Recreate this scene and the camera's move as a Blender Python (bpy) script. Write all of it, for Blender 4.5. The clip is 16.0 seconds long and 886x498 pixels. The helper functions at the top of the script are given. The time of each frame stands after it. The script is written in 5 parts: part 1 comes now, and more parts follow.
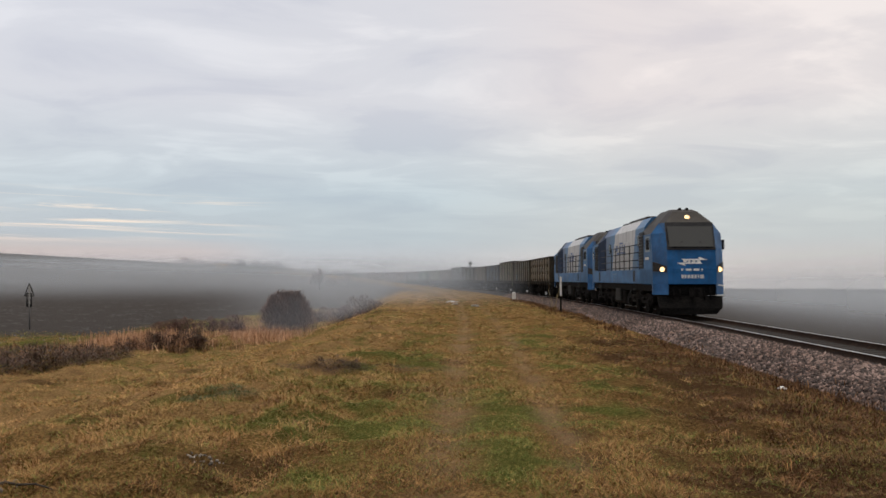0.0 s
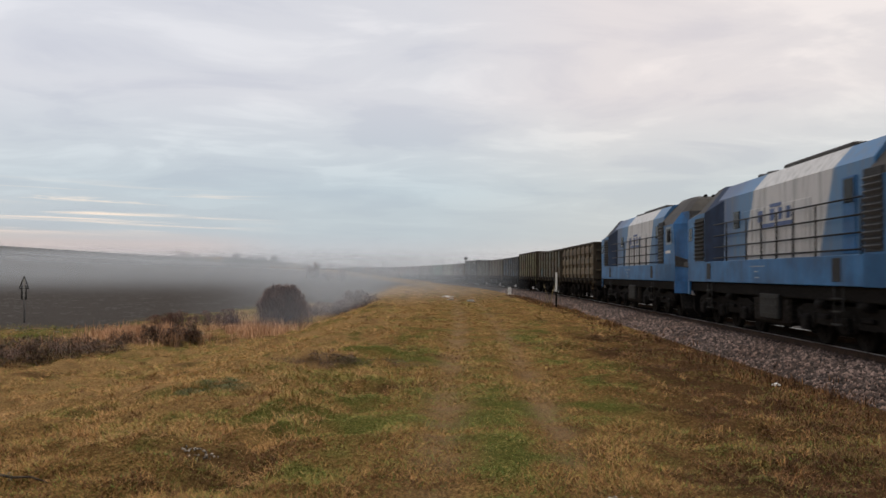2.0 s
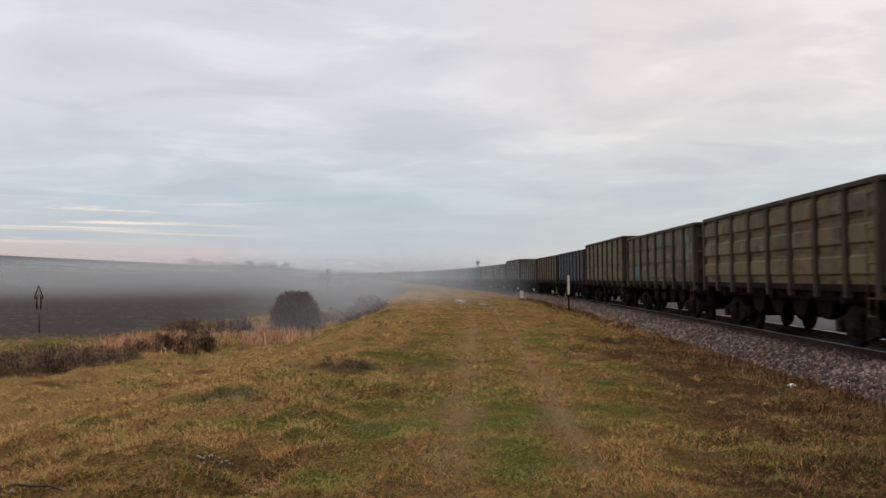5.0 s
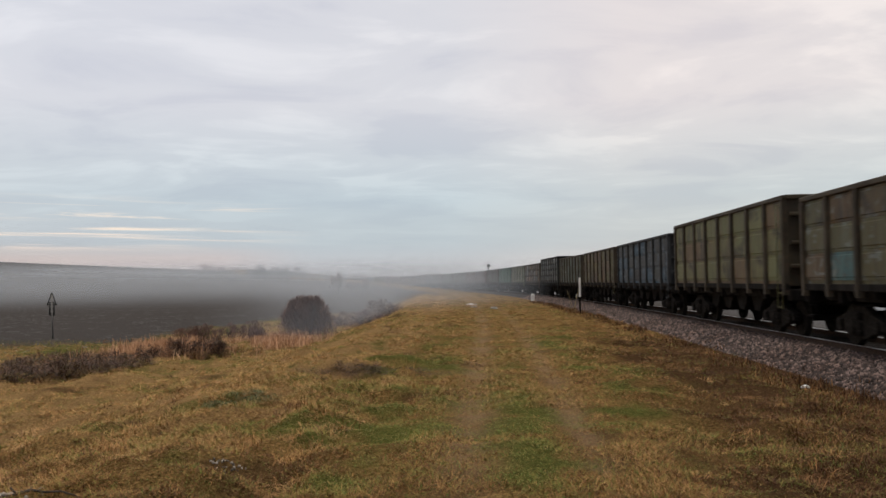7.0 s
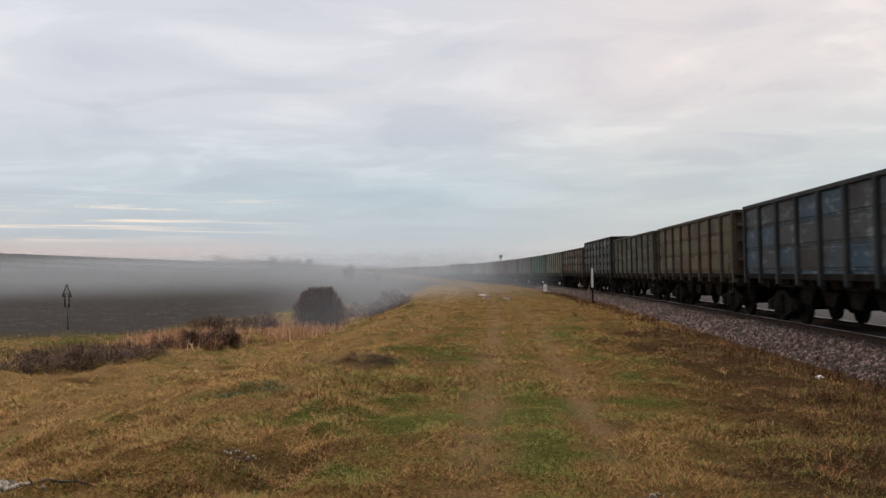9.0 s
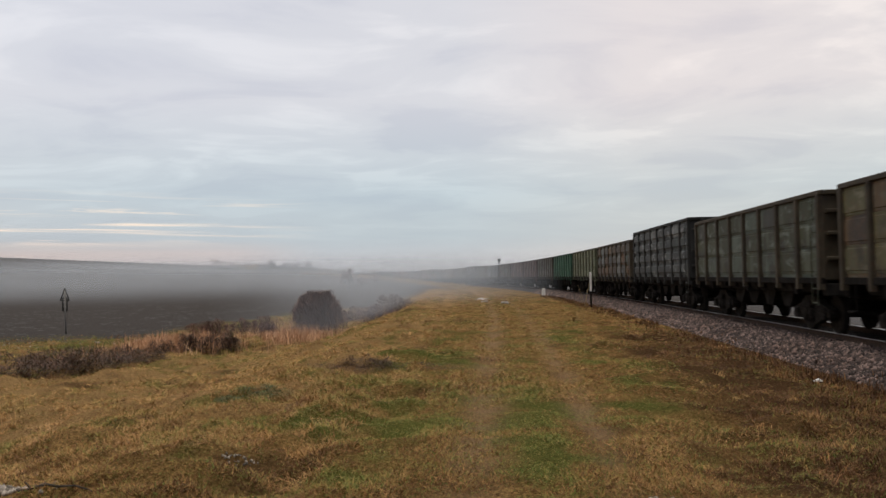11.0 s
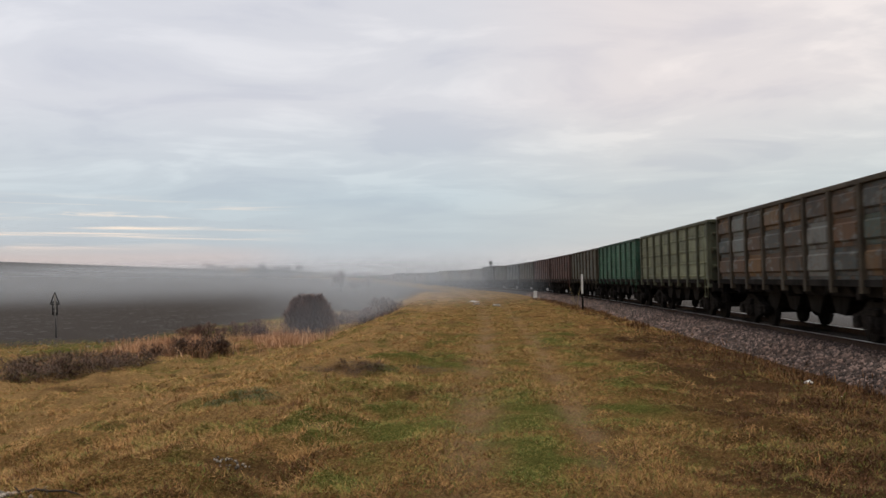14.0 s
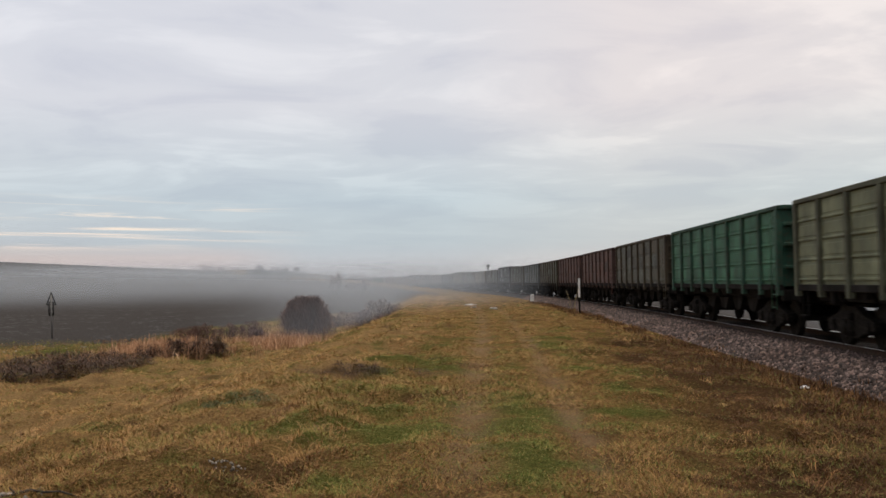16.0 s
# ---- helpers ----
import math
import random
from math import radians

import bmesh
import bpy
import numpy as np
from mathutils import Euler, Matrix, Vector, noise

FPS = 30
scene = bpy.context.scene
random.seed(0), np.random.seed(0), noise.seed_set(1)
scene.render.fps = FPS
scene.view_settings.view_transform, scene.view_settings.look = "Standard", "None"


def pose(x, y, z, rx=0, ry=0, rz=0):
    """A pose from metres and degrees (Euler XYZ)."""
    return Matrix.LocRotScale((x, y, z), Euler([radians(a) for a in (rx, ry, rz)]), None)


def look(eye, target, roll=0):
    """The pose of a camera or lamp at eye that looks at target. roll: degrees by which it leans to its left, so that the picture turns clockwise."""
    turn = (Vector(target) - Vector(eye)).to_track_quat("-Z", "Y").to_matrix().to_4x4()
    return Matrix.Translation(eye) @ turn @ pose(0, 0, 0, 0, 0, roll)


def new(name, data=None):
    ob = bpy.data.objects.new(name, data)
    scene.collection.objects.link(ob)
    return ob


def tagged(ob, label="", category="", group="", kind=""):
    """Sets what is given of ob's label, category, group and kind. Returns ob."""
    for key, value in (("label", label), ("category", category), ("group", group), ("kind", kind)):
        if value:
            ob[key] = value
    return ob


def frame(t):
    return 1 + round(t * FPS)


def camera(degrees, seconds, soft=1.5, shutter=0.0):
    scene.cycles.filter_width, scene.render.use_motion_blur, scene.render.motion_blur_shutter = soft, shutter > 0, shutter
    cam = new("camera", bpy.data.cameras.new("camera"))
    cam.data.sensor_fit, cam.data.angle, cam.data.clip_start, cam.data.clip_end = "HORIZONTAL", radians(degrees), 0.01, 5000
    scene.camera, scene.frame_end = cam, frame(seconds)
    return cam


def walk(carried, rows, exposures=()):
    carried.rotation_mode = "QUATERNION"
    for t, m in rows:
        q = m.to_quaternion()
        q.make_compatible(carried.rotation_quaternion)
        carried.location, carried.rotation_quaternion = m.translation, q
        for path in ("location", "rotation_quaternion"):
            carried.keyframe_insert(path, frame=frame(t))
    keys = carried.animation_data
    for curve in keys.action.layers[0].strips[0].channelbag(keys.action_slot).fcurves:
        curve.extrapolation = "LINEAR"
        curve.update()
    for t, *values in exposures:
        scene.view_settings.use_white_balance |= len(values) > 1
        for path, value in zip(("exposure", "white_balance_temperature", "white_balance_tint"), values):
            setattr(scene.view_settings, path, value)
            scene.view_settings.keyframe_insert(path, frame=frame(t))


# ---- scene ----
# camera: hand-held on one spot, small turns only; (seconds, turn to the right, tilt up, lean), degrees
EYE_HEIGHT = 1.607
TURNS = [
    (0.0, 0.916, 1.977, -0.077), (0.5, 1.108, 1.963, 0.158), (1.0, 1.023, 1.873, 0.254),
    (1.5, 1.082, 1.697, 0.235), (2.0, 1.194, 1.644, 0.242), (2.5, 1.079, 1.532, 0.032),
    (3.0, 0.817, 1.488, -0.046), (3.5, 0.755, 1.513, -0.299), (4.0, 0.53, 1.643, -0.374),
    (6.5, 0.134, 2.177, -0.822), (7.0, -0.277, 2.183, -0.962), (7.5, -0.692, 2.13, -1.012),
    (8.0, -0.981, 1.843, -1.043), (8.5, -1.085, 1.751, -0.916), (9.0, -1.101, 1.59, -1.088),
    (11.5, -0.933, 1.885, -1.179), (12.0, -0.844, 1.894, -1.268), (12.5, -0.88, 1.926, -1.361),
    (13.0, -0.802, 1.936, -1.234), (13.5, -0.71, 1.957, -1.27), (14.0, -0.429, 2.016, -1.274),
    (14.5, -0.054, 2.098, -1.347), (15.0, 0.106, 2.137, -1.03), (15.5, 0.035, 2.205, -0.896),
    (16.0, -0.246, 2.205, -0.904)]


def aim(yaw, pitch, lean):
    a, b = radians(yaw), radians(pitch)
    way = Vector((math.sin(a) * math.cos(b), math.cos(a) * math.cos(b), math.sin(b)))
    eye = Vector((0, 0, EYE_HEIGHT))
    return look(eye, eye + way, lean)


cam = camera(54.54, 16.0, soft=1.5, shutter=0.5)
walk(cam, [(t, aim(a, b, c)) for t, a, b, c in TURNS])

# the railway line: heading and bend along its length s, from (TRACK_X, 25) away from the camera
TRACK_X, HEADING, BEND, BEND_RATE, GRADE = 10.3668, 0.04587, -0.0007958, -6.2113e-06, -0.000598
TRAIN_START, SPEED, GAIN = 10.271, 11.0505, -0.02355
S_LINE = np.linspace(-60, 560, 1241)
TH = HEADING + BEND * S_LINE + BEND_RATE * S_LINE ** 2 / 2
STEP = S_LINE[1] - S_LINE[0]
LINE_X = np.concatenate(([0], np.cumsum((np.sin(TH)[1:] + np.sin(TH)[:-1]) / 2 * STEP)))
LINE_Y = np.concatenate(([0], np.cumsum((np.cos(TH)[1:] + np.cos(TH)[:-1]) / 2 * STEP)))
LINE_X += TRACK_X - np.interp(0, S_LINE, LINE_X)
LINE_Y += 25 - np.interp(0, S_LINE, LINE_Y)


def on_line(s, lat=0.0, z=0.0):
    """A point beside the track's centre at s, lat to the right, z over the rail."""
    x, y, th = (float(np.interp(s, S_LINE, a)) for a in (LINE_X, LINE_Y, TH))
    return Vector((x + lat * math.cos(th), y - lat * math.sin(th), z + GRADE * s))


def line_x(y):
    return np.interp(y, LINE_Y, LINE_X)


# ---- light: an overcast winter evening, the low sun behind thin cloud ----
world = bpy.data.worlds.new("overcast_sky")
scene.world = world
world.use_nodes = True
wn, wl = world.node_tree.nodes, world.node_tree.links
wn.clear()


def node(nodes, kind, **values):
    n = nodes.new(kind)
    for k, v in values.items():
        if k in n.inputs:
            n.inputs[k].default_value = v
    return n


def ramp_node(nodes, stops, mode="LINEAR"):
    n = nodes.new("ShaderNodeValToRGB")
    n.color_ramp.interpolation = mode
    e = n.color_ramp.elements
    while len(e) < len(stops):
        e.new(0.5)
    for el, (pos, col) in zip(e, stops):
        el.position = pos
        el.color = (*col, 1) if len(col) == 3 else col
    return n


def make_sky():
    out = wn.new("ShaderNodeOutputWorld")
    bg = node(wn, "ShaderNodeBackground", Strength=SKY_STRENGTH)
    sky = wn.new("ShaderNodeTexSky")
    sky.sky_type, sky.sun_disc = "NISHITA", False
    sky.sun_elevation, sky.sun_rotation = radians(9), radians(-75)
    sky.air_density, sky.dust_density = 1.5, 3.0
    co = wn.new("ShaderNodeTexCoord")
    sep = wn.new("ShaderNodeSeparateXYZ")
    wl.new(co.outputs["Generated"], sep.inputs[0])
    # cloud cover by height over the horizon: pale blue gap low down, grey-white sheet above, dimmed towards the zenith
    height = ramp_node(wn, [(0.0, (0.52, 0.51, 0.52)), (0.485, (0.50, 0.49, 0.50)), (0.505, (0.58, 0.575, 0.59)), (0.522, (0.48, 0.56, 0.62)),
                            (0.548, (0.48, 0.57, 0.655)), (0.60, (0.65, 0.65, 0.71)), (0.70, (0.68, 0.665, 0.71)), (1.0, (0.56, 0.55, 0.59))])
    half = node(wn, "ShaderNodeMath")
    half.operation = "MULTIPLY_ADD"
    half.inputs[1].default_value = half.inputs[2].default_value = 0.5
    wl.new(sep.outputs[2], half.inputs[0])
    wl.new(half.outputs[0], height.inputs[0])
    # flattened cloud layers: dome direction over its height
    up = node(wn, "ShaderNodeMath")
    up.operation = "ADD"
    up.inputs[1].default_value = 0.10
    wl.new(sep.outputs[2], up.inputs[0])
    lift = node(wn, "ShaderNodeMath")
    lift.operation = "MAXIMUM"
    lift.inputs[1].default_value = 0.05
    wl.new(up.outputs[0], lift.inputs[0])
    flat = wn.new("ShaderNodeVectorMath")
    flat.operation = "DIVIDE"
    wl.new(co.outputs["Generated"], flat.inputs[0])
    wl.new(lift.outputs[0], flat.inputs[1])
    squash = wn.new("ShaderNodeVectorMath")
    squash.operation = "MULTIPLY"
    squash.inputs[1].default_value = (0.8, 1.0, 0.0)
    wl.new(flat.outputs[0], squash.inputs[0])
    big = node(wn, "ShaderNodeTexNoise", Scale=1.5, Detail=6.0, Roughness=0.54, Distortion=0.5)
    wl.new(squash.outputs[0], big.inputs["Vector"])
    fluff = ramp_node(wn, [(0.34, (0.88, 0.89, 0.93)), (0.50, (1.01, 1.01, 1.01)), (0.64, (1.18, 1.165, 1.13))], "EASE")
    wl.new(big.outputs["Fac"], fluff.inputs[0])
    veil = wn.new("ShaderNodeMix")
    veil.data_type, veil.blend_type = "RGBA", "MULTIPLY"
    calm = ramp_node(wn, [(0.505, (0.1, 0.1, 0.1)), (0.575, (0.85, 0.85, 0.85))], "EASE")   # clouds melt into haze low down
    wl.new(half.outputs[0], calm.inputs[0])
    wl.new(calm.outputs[0], veil.inputs["Factor"])
    wl.new(height.outputs[0], veil.inputs["A"])
    wl.new(fluff.outputs[0], veil.inputs["B"])
    # warm grey towards the east, cooler towards the west
    side = ramp_node(wn, [(0.25, (0.90, 0.93, 0.985)), (0.50, (1.0, 1.0, 1.0)), (0.60, (1.145, 1.055, 0.99)), (0.78, (1.125, 1.05, 0.98))])
    half2 = node(wn, "ShaderNodeMath")
    half2.operation = "MULTIPLY_ADD"
    half2.inputs[1].default_value = half2.inputs[2].default_value = 0.5
    wl.new(sep.outputs[0], half2.inputs[0])
    wl.new(half2.outputs[0], side.inputs[0])
    tint = wn.new("ShaderNodeMix")
    tint.data_type, tint.blend_type = "RGBA", "MULTIPLY"
    tint.inputs["Factor"].default_value = 1.0
    wl.new(veil.outputs["Result"], tint.inputs["A"])
    wl.new(side.outputs[0], tint.inputs["B"])
    # the band of evening light in the west, between cloud bars low over the hill
    bars = node(wn, "ShaderNodeTexNoise", Scale=1.0, Detail=6.0, Roughness=0.60, Distortion=0.6)
    tilt = wn.new("ShaderNodeVectorMath")
    tilt.operation = "DOT_PRODUCT"
    tilt.inputs[1].default_value = (2.6, 0.0, 130.0)
    wl.new(co.outputs["Generated"], tilt.inputs[0])
    stretch = wn.new("ShaderNodeCombineXYZ")
    spread = node(wn, "ShaderNodeMath")
    spread.operation = "MULTIPLY"
    spread.inputs[1].default_value = 3.6
    wl.new(sep.outputs[0], spread.inputs[0])
    wl.new(spread.outputs[0], stretch.inputs[0])
    wl.new(tilt.outputs["Value"], stretch.inputs[2])
    wl.new(stretch.outputs[0], bars.inputs["Vector"])
    bar = ramp_node(wn, [(0.50, (0, 0, 0)), (0.64, (1, 1, 1))], "EASE")
    wl.new(bars.outputs["Fac"], bar.inputs[0])
    low = ramp_node(wn, [(0.518, (0, 0, 0)), (0.524, (1, 1, 1)), (0.538, (1, 1, 1)), (0.550, (0, 0, 0))], "EASE")
    wl.new(half.outputs[0], low.inputs[0])
    west = ramp_node(wn, [(0.26, (1, 1, 1)), (0.36, (0.8, 0.8, 0.8)), (0.43, (0, 0, 0))], "EASE")
    wl.new(half2.outputs[0], west.inputs[0])
    m1 = node(wn, "ShaderNodeMath")
    m1.operation = "MULTIPLY"
    wl.new(bar.outputs[0], m1.inputs[0])
    wl.new(low.outputs[0], m1.inputs[1])
    m2 = node(wn, "ShaderNodeMath")
    m2.operation = "MULTIPLY"
    wl.new(m1.outputs[0], m2.inputs[0])
    wl.new(west.outputs[0], m2.inputs[1])
    glow = wn.new("ShaderNodeMix")
    glow.data_type = "RGBA"
    glow.inputs["B"].default_value = (0.95, 0.82, 0.72, 1)
    wl.new(m2.outputs[0], glow.inputs["Factor"])
    wl.new(tint.outputs["Result"], glow.inputs["A"])
    # pink haze right over the western horizon
    haze_h = ramp_node(wn, [(0.500, (0.75, 0.75, 0.75)), (0.515, (0.75, 0.75, 0.75)), (0.524, (0, 0, 0))], "EASE")
    wl.new(half.outputs[0], haze_h.inputs[0])
    m3 = node(wn, "ShaderNodeMath")
    m3.operation = "MULTIPLY"
    wl.new(haze_h.outputs[0], m3.inputs[0])
    wl.new(west.outputs[0], m3.inputs[1])
    pink = wn.new("ShaderNodeMix")
    pink.data_type = "RGBA"
    pink.inputs["B"].default_value = (0.62, 0.52, 0.51, 1)
    wl.new(m3.outputs[0], pink.inputs["Factor"])
    wl.new(glow.outputs["Result"], pink.inputs["A"])
    # the unseen sky behind the camera dimmed, to darken the sides facing it
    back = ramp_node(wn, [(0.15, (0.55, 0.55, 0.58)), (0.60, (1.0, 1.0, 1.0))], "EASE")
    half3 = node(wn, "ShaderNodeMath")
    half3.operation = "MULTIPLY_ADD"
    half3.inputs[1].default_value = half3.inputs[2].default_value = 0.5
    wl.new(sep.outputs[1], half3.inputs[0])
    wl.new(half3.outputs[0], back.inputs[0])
    back_dimmed = wn.new("ShaderNodeMix")
    back_dimmed.data_type, back_dimmed.blend_type = "RGBA", "MULTIPLY"
    back_dimmed.inputs["Factor"].default_value = 1.0
    wl.new(pink.outputs["Result"], back_dimmed.inputs["A"])
    wl.new(back.outputs[0], back_dimmed.inputs["B"])
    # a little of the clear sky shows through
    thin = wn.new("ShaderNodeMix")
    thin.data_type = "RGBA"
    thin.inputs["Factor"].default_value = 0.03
    wl.new(back_dimmed.outputs["Result"], thin.inputs["A"])
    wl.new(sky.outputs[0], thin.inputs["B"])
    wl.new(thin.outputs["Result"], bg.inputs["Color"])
    wl.new(bg.outputs[0], out.inputs["Surface"])


SKY_STRENGTH = 1.0
make_sky()
sun = new("sun", bpy.data.lights.new("sun", "SUN"))
sun.data.energy, sun.data.angle, sun.data.color = 2.3, radians(50), (1.0, 0.91, 0.78)
sun.matrix_world = look((4, 22, 60), (0, 30, 0))
scene.view_settings.exposure = 0.0


# ---- materials ----
def material(name, build):
    m = bpy.data.materials.new(name)
    m.use_nodes = True
    n, l = m.node_tree.nodes, m.node_tree.links
    bs = n["Principled BSDF"]
    build(n, l, bs)
    return m


def mapped(n, l, scale=(1, 1, 1)):
    co = n.new("ShaderNodeTexCoord")
    mp = n.new("ShaderNodeMapping")
    mp.inputs["Scale"].default_value = scale
    l.new(co.outputs["Object"], mp.inputs["Vector"])
    return mp.outputs[0]


def noise_node(n, l, vec, scale, detail=4.0, rough=0.55, distortion=0.0):
    t = node(n, "ShaderNodeTexNoise", Scale=scale, Detail=detail, Roughness=rough, Distortion=distortion)
    l.new(vec, t.inputs["Vector"])
    return t.outputs["Fac"]


def mix_node(n, l, fac, a, b, mode="MIX"):
    m = n.new("ShaderNodeMix")
    m.data_type, m.blend_type = "RGBA", mode
    for key, v in (("Factor", fac), ("A", a), ("B", b)):
        if isinstance(v, (int, float)):
            m.inputs[key].default_value = v
        elif isinstance(v, tuple):
            m.inputs[key].default_value = (*v, 1)
        else:
            l.new(v, m.inputs[key])
    return m.outputs["Result"]


def bump_node(n, l, bs, fac, strength=0.3, distance=0.02):
    b = node(n, "ShaderNodeBump", Strength=strength, Distance=distance)
    l.new(fac, b.inputs["Height"])
    l.new(b.outputs[0], bs.inputs["Normal"])


def worn_paint(name, colour, rust=(0.10, 0.055, 0.032), wear=0.45, rough=0.6, patches=None, grime=(0.035, 0.032, 0.028), streak=0.5, bay=None, gloss=0.2, peel=None):
    """Old paint: two scales of fading, rust blots, vertical run marks, per-object shift of the pattern."""
    def build(n, l, bs):
        co = n.new("ShaderNodeTexCoord")
        info = n.new("ShaderNodeObjectInfo")
        add = n.new("ShaderNodeVectorMath")
        add.operation = "MULTIPLY_ADD"
        add.inputs[1].default_value = (1, 1, 1)
        sc = n.new("ShaderNodeVectorMath")
        sc.operation = "SCALE"
        sc.inputs[0].default_value = (41.0, 67.0, 23.0)
        l.new(info.outputs["Random"], sc.inputs["Scale"])
        l.new(co.outputs["Object"], add.inputs[0])
        l.new(sc.outputs[0], add.inputs[2])
        vec = add.outputs[0]
        mp = n.new("ShaderNodeMapping")
        mp.inputs["Scale"].default_value = (3.0, 3.0, 0.25)
        l.new(vec, mp.inputs["Vector"])
        fade = noise_node(n, l, vec, 0.9, 4, 0.6)
        fine = noise_node(n, l, vec, 9.0, 5, 0.65)
        runs = noise_node(n, l, mp.outputs[0], 2.2, 4, 0.6)
        light = tuple(min(1, c * 1.45 + 0.01) for c in colour)
        dark = tuple(c * 0.62 for c in colour)
        fr = ramp_node(n, [(0.35, dark), (0.52, colour), (0.70, light)])
        l.new(fade, fr.inputs[0])
        col = fr.outputs[0]
        if patches:
            blot = noise_node(n, l, mp.outputs[0], 0.55, 2, 0.4, 0.6)
            pr = ramp_node(n, [(0.56, (0, 0, 0)), (0.60, (1, 1, 1))])
            l.new(blot, pr.inputs[0])
            col = mix_node(n, l, pr.outputs[0], col, patches)
        if bay:              # plates repainted or replaced one by one
            br = ramp_node(n, [(i / len(bay), c) for i, c in enumerate(bay)], "CONSTANT")
            l.new(info.outputs["Random"], br.inputs[0])
            col = mix_node(n, l, 0.72, col, br.outputs[0])
        if peel:             # pale scuffed and chalky patches
            ml = n.new("ShaderNodeMapping")
            ml.inputs["Scale"].default_value = (1.0, 1.0, 2.2)
            l.new(vec, ml.inputs["Vector"])
            pl = ramp_node(n, [(0.545, (0, 0, 0)), (0.63, (0.9, 0.9, 0.9))])
            l.new(noise_node(n, l, ml.outputs[0], 1.5, 6, 0.66, 0.5), pl.inputs[0])
            col = mix_node(n, l, pl.outputs[0], col, peel)
        if bay:              # coal smears, in blots of their own
            sm = ramp_node(n, [(0.53, (0, 0, 0)), (0.62, (0.75, 0.75, 0.75))])
            l.new(noise_node(n, l, vec, 0.75, 5, 0.62, 0.4), sm.inputs[0])
            col = mix_node(n, l, sm.outputs[0], col, (0.025, 0.0225, 0.020))
        rr = ramp_node(n, [(0.50, (0, 0, 0)), (0.68, (wear, wear, wear))])
        l.new(fine, rr.inputs[0])
        col = mix_node(n, l, rr.outputs[0], col, rust)
        sr = ramp_node(n, [(0.46, (0, 0, 0)), (0.72, (streak, streak, streak))])
        l.new(runs, sr.inputs[0])
        col = mix_node(n, l, sr.outputs[0], col, grime)
        l.new(col, bs.inputs["Base Color"])
        bs.inputs["Roughness"].default_value = rough
        bs.inputs["Specular IOR Level"].default_value = gloss
        bump_node(n, l, bs, fine, 0.25, 0.01)
    return material(name, build)


def speckled(name, colours, scale=20.0, rough=0.85, bump=0.4, distance=0.01, metal=0.0, gloss=0.15):
    def build(n, l, bs):
        vec = mapped(n, l)
        a, b = noise_node(n, l, vec, scale, 5, 0.65), noise_node(n, l, vec, scale * 0.07, 3, 0.5)
        r = ramp_node(n, [(0.3 + 0.4 * i / max(1, len(colours) - 1), c) for i, c in enumerate(colours)])
        l.new(a, r.inputs[0])
        shade = ramp_node(n, [(0.3, (0.75, 0.75, 0.75)), (0.7, (1.2, 1.2, 1.2))])
        l.new(b, shade.inputs[0])
        l.new(mix_node(n, l, 1.0, r.outputs[0], shade.outputs[0], "MULTIPLY"), bs.inputs["Base Color"])
        bs.inputs["Roughness"].default_value, bs.inputs["Metallic"].default_value = rough, metal
        bs.inputs["Specular IOR Level"].default_value = 0.5 if metal else gloss
        bump_node(n, l, bs, a, bump, distance)
    return material(name, build)


def island(name, colours, rough=0.85, patch=None):
    """Colour picked for each loose piece of one mesh, with broad patches over the ground."""
    def build(n, l, bs):
        g = n.new("ShaderNodeNewGeometry")
        r = ramp_node(n, [(i / max(1, len(colours) - 1), c) for i, c in enumerate(colours)])
        l.new(g.outputs["Random Per Island"], r.inputs[0])
        col = r.outputs[0]
        if patch:
            vec = mapped(n, l)
            f = ramp_node(n, [(0.42, (0, 0, 0)), (0.58, (1, 1, 1))])
            l.new(noise_node(n, l, vec, patch[1], 3, 0.55), f.inputs[0])
            col = mix_node(n, l, f.outputs[0], col, patch[0], "MULTIPLY")
        l.new(col, bs.inputs["Base Color"])
        bs.inputs["Roughness"].default_value = rough
    return material(name, build)


def glowing(name, colour, strength):
    def build(n, l, bs):
        bs.inputs["Base Color"].default_value = (*colour, 1)
        bs.inputs["Emission Color"].default_value = (*colour, 1)
        bs.inputs["Emission Strength"].default_value = strength
    return material(name, build)


def glassy(name, colour, rough=0.08, gloss=0.6):
    def build(n, l, bs):
        bs.inputs["Base Color"].default_value = (*colour, 1)
        bs.inputs["Roughness"].default_value = rough
        bs.inputs["Specular IOR Level"].default_value = gloss
    return material(name, build)


M_BLUE = worn_paint("loco_blue_paint", (0.011, 0.092, 0.25), wear=0.08, rough=0.42, streak=0.28, grime=(0.03, 0.06, 0.10))
M_LIGHTBLUE = worn_paint("loco_light_blue_paint", (0.020, 0.122, 0.295), wear=0.12, rough=0.45, streak=0.3, grime=(0.06, 0.08, 0.11))
M_NAVY = worn_paint("loco_navy_paint", (0.006, 0.022, 0.062), wear=0.08, rough=0.7, grime=(0.01, 0.015, 0.025))
M_ROOF = worn_paint("loco_roof_grey", (0.034, 0.032, 0.030), wear=0.15, rough=0.6)
M_BLACK = speckled("oily_black_steel", [(0.006, 0.006, 0.006), (0.012, 0.0115, 0.011), (0.024, 0.022, 0.02)], 14, 0.8, gloss=0.04)
M_DARK = speckled("dark_louvre_steel", [(0.018, 0.019, 0.021), (0.035, 0.036, 0.038)], 10, 0.6)
M_STEEL = speckled("polished_rail_steel", [(0.45, 0.45, 0.46), (0.62, 0.62, 0.63)], 8, 0.28, 0.1, 0.002, 0.9)
M_RUST = speckled("rail_rust", [(0.02, 0.014, 0.011), (0.04, 0.026, 0.019), (0.06, 0.038, 0.027)], 12, 0.85)
